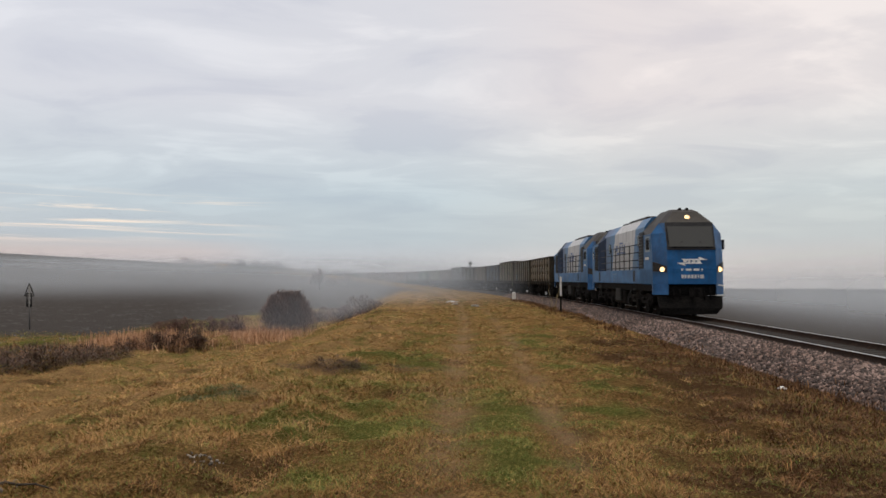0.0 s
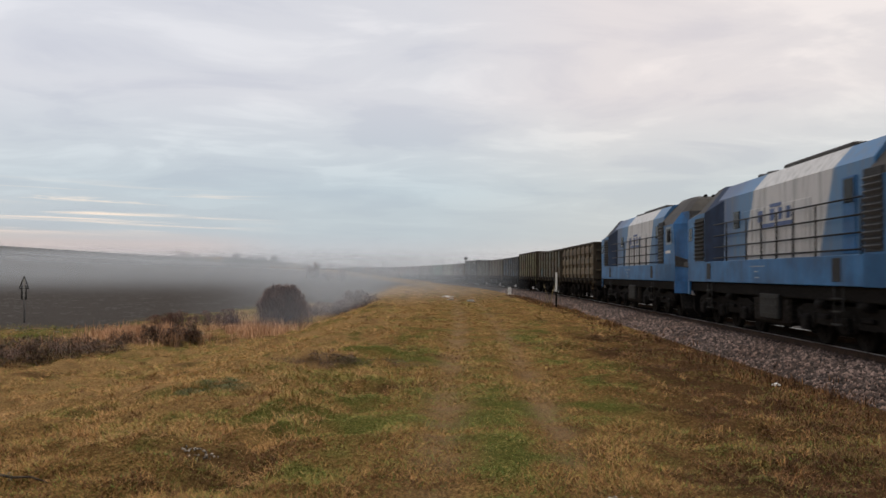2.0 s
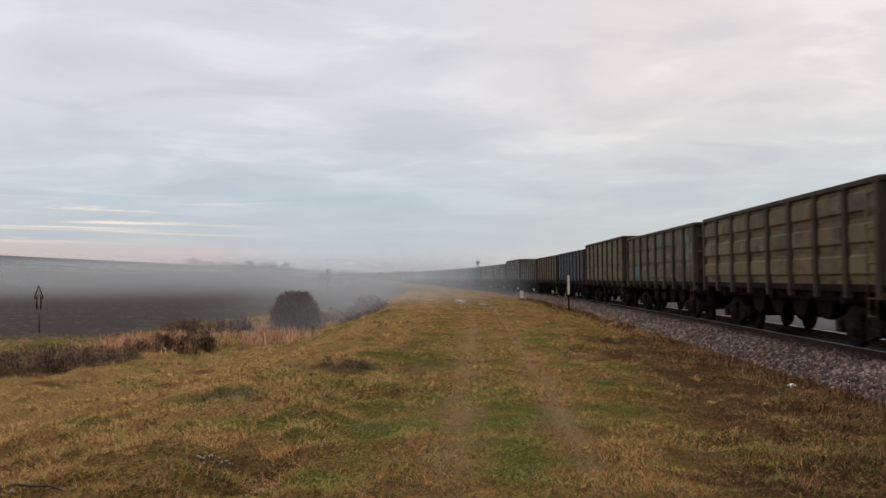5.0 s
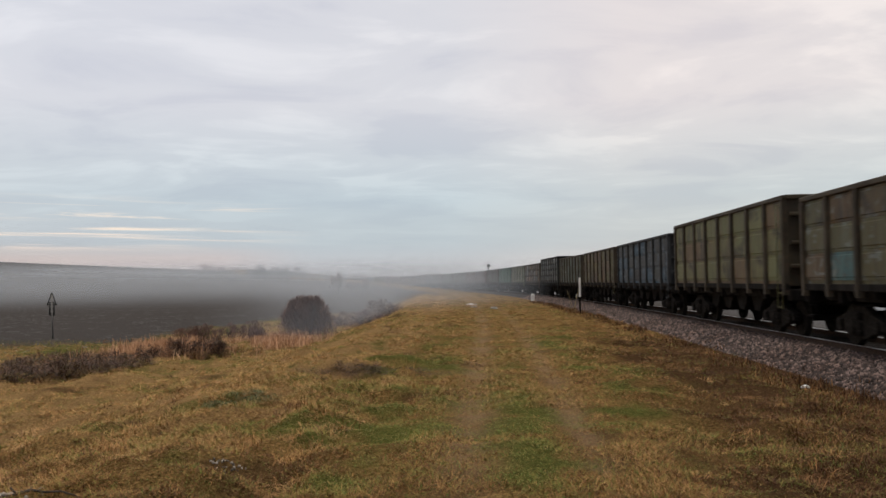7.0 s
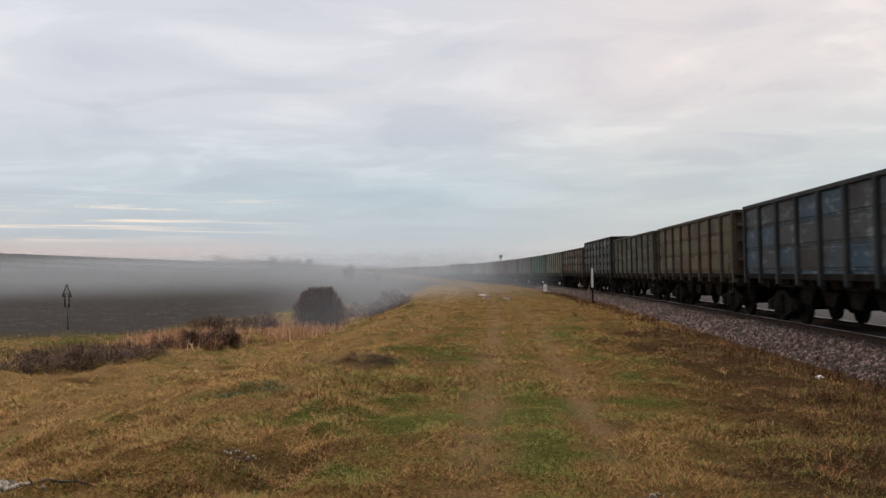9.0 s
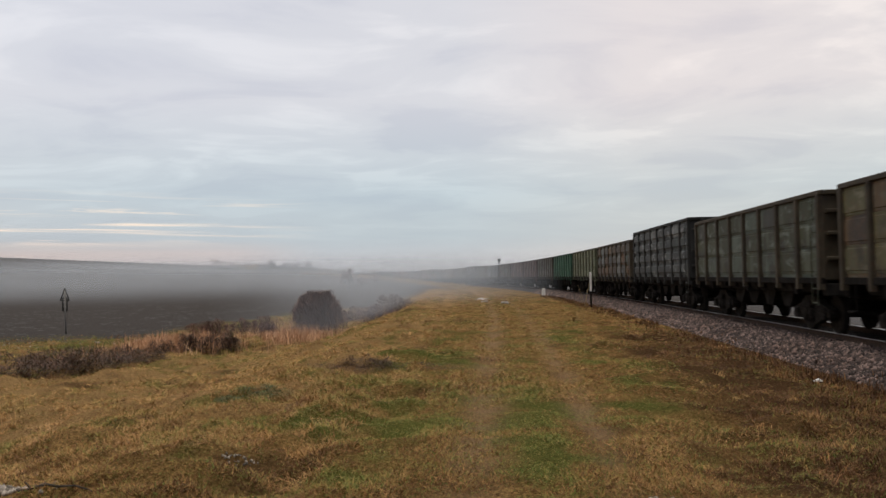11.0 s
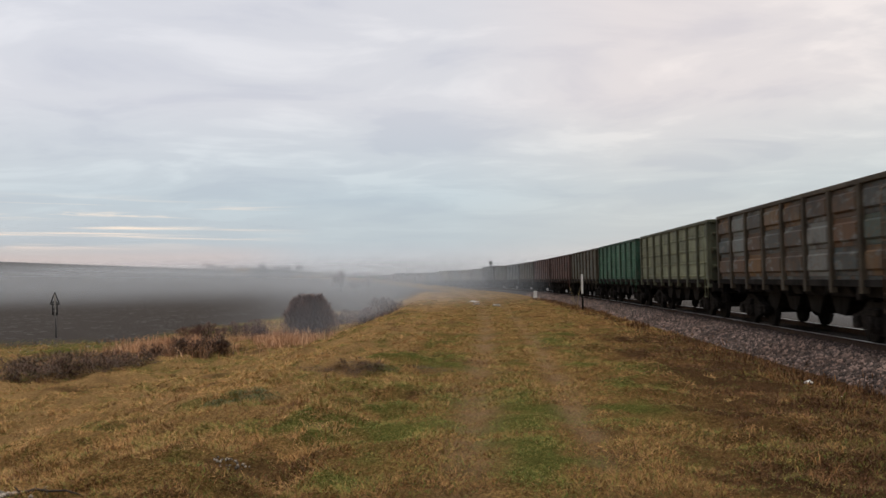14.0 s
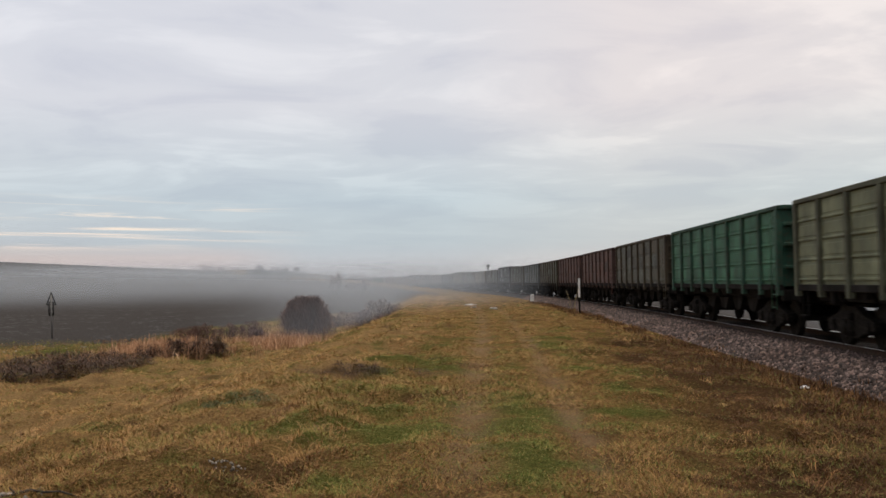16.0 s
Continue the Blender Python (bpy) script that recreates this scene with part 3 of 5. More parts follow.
def gondola(colour_mat, height, pressed, label, spinning):
    """A four-axle open wagon with ribbed sides, 13.92 m over the couplers."""
    top = tagged(new("gondola_wagon"), label, "freight wagon", "wagons of the train")
    L, hw, zb = 6.36, 1.49, 1.36
    key = (height, pressed)
    rows = 4 if pressed or height > 3.75 else 3

    def make(name, mat, builder, tag, at=None, k=None):
        k = (k or name, mat.name) + key
        if k in SIDE:
            return share(SIDE[k], at or Matrix(), top)
        SIDE[k] = part(name, builder(), mat, top, tag, at)
        return SIDE[k]

    def wall():
        return box(B(), (0, 0, (zb + height - 0.1) / 2), (0.03, 2 * L, height - 0.1 - zb))

    def panel():
        """One plate of a bay, dished or with a pressed swage."""
        w, h = 2 * L / 8, (height - zb - 0.24) / rows
        b = box(B(), (0.018, 0, h / 2), (0.02, w - 0.14, h - 0.012), 0.005)
        if pressed:
            box(b, (0.035, 0, 0.05), (0.05, w - 0.26, 0.055), 0.012)
            box(b, (0.03, 0, h * 0.56), (0.022, w - 0.32, h * 0.55), 0.008)
        else:
            deep = colour_mat.name in ("olive_brown_paint", "charcoal_paint", "rust_brown_paint")
            box(b, (0.045, 0, h * 0.50), (0.09, w - 0.34, h * 0.66), 0.04) if deep else box(b, (0.028, 0, h * 0.50), (0.04, w - 0.30, h * 0.78), 0.015)
        return b

    def rib():
        return prism(B(), [(0.0, -0.12), (0.115, -0.075), (0.115, 0.075), (0.0, 0.12)], 2, zb - 0.24, height - 0.1)

    def chord():
        b = box(B(), (0.02, 0, height - 0.06), (0.16, 2 * L + 0.06, 0.12), 0.02)
        return b

    def sill():
        b = box(B(), (0.02, 0, zb - 0.03), (0.13, 2 * L + 0.04, 0.16), 0.015)
        return b

    def end():
        return box(B(), (0, 0, (zb + height - 0.1) / 2), (2 * hw, 0.04, height - 0.1 - zb))

    def end_post():
        return box(B(), (0, 0.06, (zb + height) / 2), (0.14, 0.12, height - zb - 0.1), 0.02)

    def end_rail():
        return box(B(), (0, 0.07, 0), (2 * hw - 0.1, 0.10, 0.10), 0.02)

    def end_chord():
        return box(B(), (0, 0.03, height - 0.06), (2 * hw + 0.1, 0.16, 0.12), 0.02)

    def under():
        b = box(B(), (0, 0, 1.02), (0.42, 13.0, 0.36), 0.02)
        for y in (-L + 0.05, -4.33, 0, 4.33, L - 0.05):
            box(b, (0, y, 1.12), (2 * hw, 0.22, 0.30), 0.02)
        for y in (-2.6, -1.4, 1.4, 2.6):
            box(b, (0, y, 1.18), (2 * hw, 0.12, 0.16))
        for y in (-2.35, -0.8, 0.8, 2.35):            # levers and hatch arms hang between the bogies
            prism(b, [(y - 0.66, 1.1), (y - 0.30, 0.60), (y + 0.22, 0.56), (y + 0.66, 1.1)], 0, -0.95, 1.05)
        return b

    def hatch():
        return box(B(), (0, 0, 0), (0.06, 1.36, 0.30), 0.02, 0, pose(0, 0, 0, 0, 24, 0))

    def gear():
        b = tube(B(), (0.55, 1.0, 0.78), (0.55, 1.7, 0.78), 0.18, 12)
        tube(b, (-0.6, -1.4, 0.75), (-0.6, -0.4, 0.75), 0.22, 12)
        tube(b, (0.25, -4, 0.72), (0.25, 4, 0.72), 0.022, 6)
        box(b, (0.7, -1.1, 0.8), (0.3, 0.5, 0.3), 0.03)
        return b

    def coupler():
        b = box(B(), (0, 0.25, 1.04), (0.16, 0.5, 0.18), 0.02)
        prism(b, [(-0.2, 0.3), (0.2, 0.3), (0.24, 0.52), (0.1, 0.58), (0.02, 0.44), (-0.12, 0.60), (-0.24, 0.48)], 2, 0.88, 1.2)
        return b

    def ladder():
        b = B()
        for y in (0, 0.36):
            tube(b, (0.10, y, 0.75), (0.10, y, height - 0.2), 0.016, 6)
        for i in range(8):
            z = 0.8 + i * (height - 1.1) / 7
            tube(b, (0.10, 0, z), (0.10, 0.36, z), 0.013, 6)
        return b

    def step():
        b = B()
        for y in (-0.16, 0.16):
            box(b, (0, y, 0.95), (0.03, 0.03, 0.6))
        box(b, (0, 0, 0.66), (0.18, 0.36, 0.03))
        return b

    for s in (1, -1):
        side = Matrix.Translation((s * hw, 0, 0)) @ (Matrix() if s > 0 else pose(0, 0, 0, 0, 0, 180))
        make("side_wall", colour_mat, wall, "", side)
        make("top_chord", M_RIB[colour_mat.name], chord, "dirt-darkened top chord", side)
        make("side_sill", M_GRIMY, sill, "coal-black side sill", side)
        for i in range(9):
            y = -L + 2 * L / 8 * i
            y = min(max(y, -L + 0.1), L - 0.1)
            make("rib", M_RIB[colour_mat.name], rib, "dirt-darkened side rib", side @ Matrix.Translation((0, y, 0)))
        for i in range(8):
            for j in range(rows):
                make("panel", colour_mat, panel, "", side @ Matrix.Translation((0, -L + 2 * L / 8 * (i + 0.5), zb + 0.12 + j * (height - zb - 0.24) / rows)))
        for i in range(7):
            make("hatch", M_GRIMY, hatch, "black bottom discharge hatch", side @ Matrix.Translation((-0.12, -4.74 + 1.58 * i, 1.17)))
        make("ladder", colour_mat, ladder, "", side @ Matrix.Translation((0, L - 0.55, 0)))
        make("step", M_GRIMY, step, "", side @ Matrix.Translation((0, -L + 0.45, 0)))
        fwd = Matrix.Translation((0, s * L, 0)) @ (Matrix() if s > 0 else pose(0, 0, 0, 0, 0, 180))
        # end walls take the dark rib paint, for soot and the shade between wagons
        make("end_wall", M_RIB[colour_mat.name], end, "", fwd)
        make("end_chord", M_RIB[colour_mat.name], end_chord, "", fwd)
        for x in (-1.05, -0.35, 0.35, 1.05):
            make("end_post", M_RIB[colour_mat.name], end_post, "", fwd @ Matrix.Translation((x, 0, 0)))
        for z in (zb + 0.5, zb + 1.1, height - 0.5):
            make("end_rail", M_RIB[colour_mat.name], end_rail, "", fwd @ Matrix.Translation((0, 0, z)))
        make("coupler", M_GREYFRAME, coupler, "automatic coupler", fwd)
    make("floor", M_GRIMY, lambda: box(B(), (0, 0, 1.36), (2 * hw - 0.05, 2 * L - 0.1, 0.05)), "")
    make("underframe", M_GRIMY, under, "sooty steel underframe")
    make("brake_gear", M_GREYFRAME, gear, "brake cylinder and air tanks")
    for y in (4.33, -4.33):
        wagon_bogie(top, y, spinning)
    return top


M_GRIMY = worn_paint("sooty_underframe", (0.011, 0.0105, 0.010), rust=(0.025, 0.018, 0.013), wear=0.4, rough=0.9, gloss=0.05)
PAINTS = {
    "olive_brown": worn_paint("olive_brown_paint", (0.104, 0.085, 0.045), wear=0.75, patches=(0.144, 0.122, 0.072), bay=[(0.13, 0.105, 0.05), (0.17, 0.14, 0.07), (0.10, 0.075, 0.04), (0.14, 0.10, 0.05)], peel=(0.17, 0.145, 0.095)),
    "olive": worn_paint("olive_paint", (0.090, 0.086, 0.045), wear=0.6, patches=(0.144, 0.169, 0.137), bay=[(0.09, 0.088, 0.045), (0.12, 0.15, 0.125), (0.10, 0.06, 0.03), (0.085, 0.09, 0.05), (0.05, 0.145, 0.165), (0.09, 0.07, 0.04), (0.10, 0.09, 0.05)], peel=(0.17, 0.20, 0.19)),
    "pale_olive": worn_paint("pale_olive_paint", (0.119, 0.130, 0.061), wear=0.45, patches=(0.144, 0.101, 0.065), bay=[(0.125, 0.135, 0.06), (0.15, 0.16, 0.075), (0.13, 0.125, 0.055), (0.14, 0.09, 0.05)]),
    "slate_blue": worn_paint("slate_blue_paint", (0.048, 0.062, 0.066), rust=(0.035, 0.038, 0.038), wear=0.4, patches=(0.032, 0.094, 0.16), bay=[(0.042, 0.048, 0.048), (0.028, 0.075, 0.125), (0.055, 0.06, 0.066), (0.04, 0.041, 0.043), (0.05, 0.058, 0.066)], peel=(0.16, 0.20, 0.24)),
    "mottled": worn_paint("mottled_olive_paint", (0.090, 0.086, 0.043), wear=0.75, patches=(0.108, 0.072, 0.040), bay=[(0.09, 0.09, 0.04), (0.12, 0.11, 0.05), (0.11, 0.07, 0.04), (0.08, 0.085, 0.045)], peel=(0.16, 0.15, 0.10)),
    "moss": worn_paint("moss_green_paint", (0.042, 0.050, 0.026), wear=0.35, patches=(0.144, 0.173, 0.144), bay=[(0.04, 0.05, 0.026), (0.05, 0.06, 0.03), (0.08, 0.11, 0.09), (0.036, 0.042, 0.022)], peel=(0.14, 0.17, 0.145)),
    "charcoal": worn_paint("charcoal_paint", (0.034, 0.041, 0.041), rust=(0.022, 0.024, 0.022), wear=0.35, patches=(0.072, 0.083, 0.086), bay=[(0.030, 0.034, 0.036), (0.042, 0.047, 0.048), (0.024, 0.029, 0.028), (0.030, 0.038, 0.038), (0.20, 0.22, 0.22), (0.032, 0.042, 0.038), (0.07, 0.080, 0.077)], peel=(0.25, 0.27, 0.27)),
    "rust": worn_paint("rust_brown_paint", (0.083, 0.049, 0.027), rust=(0.115, 0.058, 0.022), wear=0.7, patches=(0.065, 0.094, 0.097), bay=[(0.10, 0.05, 0.022), (0.045, 0.065, 0.07), (0.14, 0.075, 0.022), (0.065, 0.042, 0.026), (0.16, 0.19, 0.19), (0.05, 0.034, 0.024), (0.05, 0.075, 0.06)], peel=(0.15, 0.17, 0.165)),
    "sage": worn_paint("sage_green_paint", (0.155, 0.176, 0.108), wear=0.2, streak=0.35),
    "green": worn_paint("emerald_green_paint", (0.034, 0.120, 0.070), wear=0.18, streak=0.35),
    "grey_olive": worn_paint("grey_olive_paint", (0.076, 0.079, 0.058), wear=0.4, patches=(0.115, 0.137, 0.122), bay=[(0.075, 0.08, 0.055), (0.10, 0.12, 0.10), (0.06, 0.062, 0.045), (0.08, 0.07, 0.045)], peel=(0.14, 0.165, 0.145)),
    "oxide": worn_paint("red_oxide_paint", (0.097, 0.043, 0.036), wear=0.35, bay=[(0.10, 0.045, 0.036), (0.08, 0.04, 0.034), (0.11, 0.055, 0.045)]),
    "pale_grey": worn_paint("pale_blue_grey_paint", (0.144, 0.176, 0.180), wear=0.2),
}
RIB_TONES = {"oxide": (0.05, 0.028, 0.024), "green": (0.02, 0.062, 0.042), "sage": (0.07, 0.078, 0.05), "pale_grey": (0.07, 0.08, 0.08), "charcoal": (0.02, 0.022, 0.022), "slate_blue": (0.024, 0.028, 0.032)}
M_RIB = {m.name: worn_paint(m.name + "_rib", RIB_TONES.get(k, (0.045, 0.037, 0.024)), rust=(0.03, 0.028, 0.026) if k in ("charcoal", "slate_blue") else (0.075, 0.043, 0.026), wear=0.5, rough=0.7) for k, m in PAINTS.items()}


# ---- locomotive, 17.55 m over the couplers ----
def ring(z, yb, yc, yf, w, xf):
    return [(-w, yb, z), (-w, yc, z), (-xf, yf, z), (xf, yf, z), (w, yc, z), (w, yb, z)]


def loco_bogie(parent, y, spinning):
    b = B()
    for s in (-1, 1):
        x = s * 1.12
        prism(b, [(-2.7, 0.62), (-2.7, 0.82), (-2.3, 0.95), (2.3, 0.95), (2.7, 0.82), (2.7, 0.62), (1.2, 0.50), (-1.2, 0.50)], 0, x - 0.08, x + 0.08)
        for q in (-2.1, 0, 2.1):
            box(b, (s * 1.16, q, 0.525), (0.30, 0.42, 0.36), 0.05)
            for k in (-0.42, 0.42):
                tube(b, (s * 1.16, q + k, 0.42), (s * 1.16, q + k, 0.78), 0.09, 10)
        for q in (-1.05, 1.05):
            tube(b, (s * 1.28, q - 0.25, 0.98), (s * 1.28, q + 0.25, 0.98), 0.11, 10)
            box(b, (s * 1.26, q, 0.70), (0.10, 0.5, 0.10), 0.02)
    for q in (-2.62, 2.62):
        box(b, (0, q, 0.80), (2.2, 0.16, 0.26), 0.02)
    box(b, (0, 0, 0.60), (1.3, 5.4, 0.76), 0.05)      # one block for the traction motors, added to shut the bright gaps between wheels
    if Kit.frame3 is None:
        ob = Kit.frame3 = part("bogie", b, M_BLACK, parent, "black three-axle bogie frame with springs", Matrix.Translation((0, y, 0)))
    else:
        b.free()
        ob = share(Kit.frame3, Matrix.Translation((0, y, 0)), parent)
    for q in (-2.1, 0, 2.1):
        m = Matrix.Translation((0, q, 0.525))
        spinning.append((part("wheelset", wheelset_mesh(B(), 0.525), M_BLACK, ob, "steel wheelset", m), 0.525, m))


def bars(parent, origin, across, up, rows, mat, name="marking", label=""):
    """Unreadable or unlettered writing: short plain bars, proud of the panel."""
    o, a, u = Vector(origin), Vector(across).normalized(), Vector(up).normalized()
    nrm = a.cross(u)
    b = B()
    for v, size, cells in rows:
        for c0, c1 in cells:
            q = [o + a * c + u * (v + h) + nrm * t for t in (0, 0.012) for c, h in ((c0, 0), (c1, 0), (c1, size), (c0, size))]
            vs = [b.verts.new(p) for p in q]
            for f in ((0, 3, 2, 1), (4, 5, 6, 7), (0, 1, 5, 4), (1, 2, 6, 5), (2, 3, 7, 6), (3, 0, 4, 7)):
                b.faces.new([vs[i] for i in f])
    return part(name, b, mat, parent, label)


def plate(parent, name, pts, mat, depth=0.02, label=""):
    """A flat panel from its corners, drawn out along its normal."""
    P = [Vector(p) for p in pts]
    nrm = (P[1] - P[0]).cross(P[2] - P[1]).normalized()
    b = B()
    lo, hi = [b.verts.new(p - nrm * 0.01) for p in P], [b.verts.new(p + nrm * depth) for p in P]
    n = len(P)
    for i in range(n):
        b.faces.new([lo[i], lo[(i + 1) % n], hi[(i + 1) % n], hi[i]])
    b.faces.new(hi)
    b.faces.new(list(reversed(lo)))
    return part(name, b, mat, parent, label)


def louvre(parent, s, y0, y1, z0, z1, x, pitch=0.13, slats=None):
    part("louvre_panel", box(B(), (s * (x - 0.015), (y0 + y1) / 2, (z0 + z1) / 2), (0.05, y1 - y0, z1 - z0), 0.008), M_DARK, parent, "dark louvred air intake")
    n = int((z1 - z0 - 0.1) / pitch)
    first = None
    for i in range(n):
        at = Matrix.Translation((s * (x + 0.02), (y0 + y1) / 2, z0 + 0.1 + i * pitch))
        if first is None:
            first = part("slat", box(B(), (0, 0, 0), (0.05, y1 - y0 - 0.08, 0.07), 0, 0, pose(0, 0, 0, 0, s * 35, 0)), slats or M_SLAT, parent, "", at)
        else:
            share(first, at)


def locomotive(label, spinning, lamp):
    top = tagged(new("diesel_locomotive"), label, "locomotive", "locomotives of the train")
    zs = 1.38
    # frame and running gear
    b = box(B(), (0, 0.3, 1.22), (2.7, 15.9, 0.34), 0.03)
    for y in (-7.4, 8.0):
        box(b, (0, y, 1.15), (2.5, 0.3, 0.5), 0.03)
    part("main_frame", b, M_BLACK, top, "black main frame")
    for s in (1, -1):
        part("side_sill", box(B(), (s * 1.42, 0.3, 1.70), (0.10, 15.7, 0.64), 0.015), M_LIGHTBLUE, top, "light blue side sill with white stencil marks")
    part("walkway", box(B(), (0, 0.6, 1.985), (2.78, 10.4, 0.05)), M_DARK, top, "dark walkway plate")
    for y in (4.3, -4.3):
        loco_bogie(top, y, spinning)
    b = box(B(), (0, 0, 0.72), (2.6, 2.6, 0.72), 0.08)
    part("fuel_tank", b, M_GREYFRAME, top, "grimy fuel tank")
    for s in (1, -1):
        b = box(B(), (s * 1.36, 0.2, 0.82), (0.12, 1.3, 0.62), 0.02)
        for z in (0.62, 0.82, 1.02):
            box(b, (s * 1.43, 0.2, z), (0.03, 1.2, 0.03))
        part("battery_box", b, M_BOX, top, "grey ribbed battery box")
    # front block with the cab
    rings = [ring(zs, 5.6, 8.15, 8.85, 1.47, 1.0), ring(2.0, 5.6, 8.15, 8.83, 1.47, 1.0), ring(2.9, 5.6, 8.05, 8.7, 1.47, 1.0), ring(3.5, 5.6, 7.9, 8.5, 1.47, 1.0),
             ring(3.95, 5.6, 7.8, 8.32, 1.12, 0.98), ring(4.46, 5.6, 7.4, 7.8, 0.62, 0.5), ring(4.57, 5.6, 7.1, 7.4, 0.48, 0.4)]
    b = loft(B(), rings)
    b.normal_update()
    # faces turned forward take the darker blue, the sides the lighter one
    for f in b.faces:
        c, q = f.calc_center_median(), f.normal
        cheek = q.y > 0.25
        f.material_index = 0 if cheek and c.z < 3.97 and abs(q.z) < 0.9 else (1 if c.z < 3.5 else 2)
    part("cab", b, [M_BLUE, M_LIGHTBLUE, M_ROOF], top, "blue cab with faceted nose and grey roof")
    for s in (1, -1):
        b = loft(B(), [[(s * 0.98, 8.86, z0), (s * 1.0, 8.7, z0), (s * 1.46, 8, z0), (s * 1.475, 8.15, z0)] for z0 in (0.94, zs + 0.01)])
        part("nose_flap", b, M_BLUE, top, "blue skirt at the corner of the nose")
        part("rear_skirt", box(B(), (s * 1.44, -7.45, 1.16), (0.06, 0.2, 0.46), 0.01), M_LIGHTBLUE, top)
        # headlight in its dark facet
        plate(top, "lamp_housing", [(s * 1.04, 8.805, 2.12), (s * 1.47, 8.17, 2.32), (s * 1.47, 8.17, 1.92), (s * 1.04, 8.825, 1.86)][::-s], M_DARK, 0.012, "black headlight facet")
        c = Vector((s * 1.17, 8.63, 1.99))
        d = Vector((s * 0.45, 1.0, 0)).normalized()
        part("headlight", tube(B(), c - d * 0.03, c + d * 0.06, 0.10, 20), lamp, top, "round headlight")
        # cab side window, mirror, hand rails
        plate(top, "side_window", [(s * 1.472, 6.85, 2.75), (s * 1.472, 7.68, 2.75), (s * 1.472, 7.6, 3.42), (s * 1.472, 6.85, 3.42)][::s], M_WHITEFRAME, 0.012, "pale cab side window frame")
        plate(top, "side_pane", [(s * 1.486, 7, 2.83), (s * 1.486, 7.6, 2.83), (s * 1.486, 7.52, 3.35), (s * 1.486, 7, 3.35)][::s], M_GLASS, 0.008, "dark cab side pane")
        b = box(B(), (s * 1.60, 7.75, 3.05), (0.10, 0.16, 0.42), 0.03)
        tube(b, (s * 1.45, 7.7, 3.2), (s * 1.6, 7.75, 3.2), 0.02, 6)
        part("mirror", b, M_DARK, top, "black rear-view mirror")
        bars(top, (s * 1.476, 6.8 if s > 0 else 7.5, 2.42), (0, s, 0), (0, 0, 1), [(0, 0.11, [(0, 0.12), (0.15, 0.3), (0.33, 0.7)])], M_WHITE, "marking", "small white stencil")
        louvre(top, s, 5.65, 6.45, 2.05, 3.66, 1.47)
    # windscreen
    plate(top, "windscreen_frame", [(-1.0, 8.73, 2.80), (1.0, 8.73, 2.80), (1.0, 8.325, 3.955), (-1.0, 8.325, 3.955)][::-1], M_DARK, 0.02, "black windscreen surround")
    plate(top, "windscreen", [(-0.90, 8.745, 2.92), (0.90, 8.745, 2.92), (0.93, 8.43, 3.78), (-0.93, 8.43, 3.78)][::-1], M_WINDSCREEN, 0.02, "grey-green reflecting windscreen")
    plate(top, "sun_blind", [(0.10, 8.47, 3.60), (0.80, 8.47, 3.60), (0.82, 8.445, 3.68), (0.12, 8.445, 3.68)][::-1], M_BOX, 0.024, "pale blind behind the windscreen")
    for x in (-0.7, 0.7):
        b = tube(B(), (x, 8.76, 2.86), (x * 0.5, 8.68, 3.15), 0.012, 5)
        part("wiper", b, M_BLACK, top, "black wiper")
    part("top_headlight", tube(B(), (0, 7.85, 4.2), (0, 8.14, 4.17), 0.095, 20), lamp, top, "round top headlight")
    b = B()
    for x in (-0.16, 0.14):
        tube(b, (x, 7.15, 4.56), (x, 7.50, 4.57), 0.035, 10, 0, 0.075)
        tube(b, (x, 7.2, 4.46), (x, 7.2, 4.56), 0.03, 6)
    part("horn", b, M_BLACK, top, "black roof horns")
    # plain logo arrows and number bars on the nose
    for sx, sz in ((1, 1), (-1, -1)):
        pts = [(-0.64, 0.06), (-0.28, 0.19), (-0.30, 0.10), (0.42, 0.10), (0.36, 0.04)]
        q = [(sx * x, 8.838 - 0.144 * (0.32 + sz * z), 2.32 + sz * z) for x, z in pts]
        plate(top, "logo_arrow", q[::-1], M_WHITE, 0.02, "white arrow shape of the emblem")
    bars(top, (0.55, 8.79, 2.28), (-1, 0, 0), (0, 0, 1), [(0, 0.08, [(0.2, 0.34), (0.38, 0.5), (0.56, 0.7), (0.75, 0.9)])], M_WHITE, "emblem_bar", "white emblem bars")
    bars(top, (0.45, 8.825, 1.93), (-1, 0, 0), (0, 0, 1), [(0, 0.09, [(0.0, 0.07), (0.18, 0.42), (0.5, 0.74), (0.82, 0.88)])], M_WHITE, "number_bar", "white number bars")
    bars(top, (0.45, 8.84, 1.62), (-1, 0, 0), (0, 0, 1), [(0, 0.15, [(0.0, 0.1), (0.13, 0.2), (0.25, 0.36), (0.4, 0.5), (0.54, 0.62), (0.68, 0.72), (0.77, 0.92)])], M_WHITE, "number_bar", "white number bars")
    # coupler, plough, hoses, step rails in front
    for s in (1, -1):
        m = pose(0, 0, 0) if s > 0 else pose(0, 1.15, 0, 0, 0, 180)
        b = box(B(), (0, 9, 1.04), (0.22, 0.7, 0.24), 0.03)
        prism(b, [(-0.22, 9.2), (0.22, 9.2), (0.26, 9.42), (0.1, 9.48), (0.02, 9.34), (-0.12, 9.5), (-0.26, 9.38)], 2, 0.86, 1.22)
        part("coupler", b, M_BLACK, top, "black automatic coupler", m)
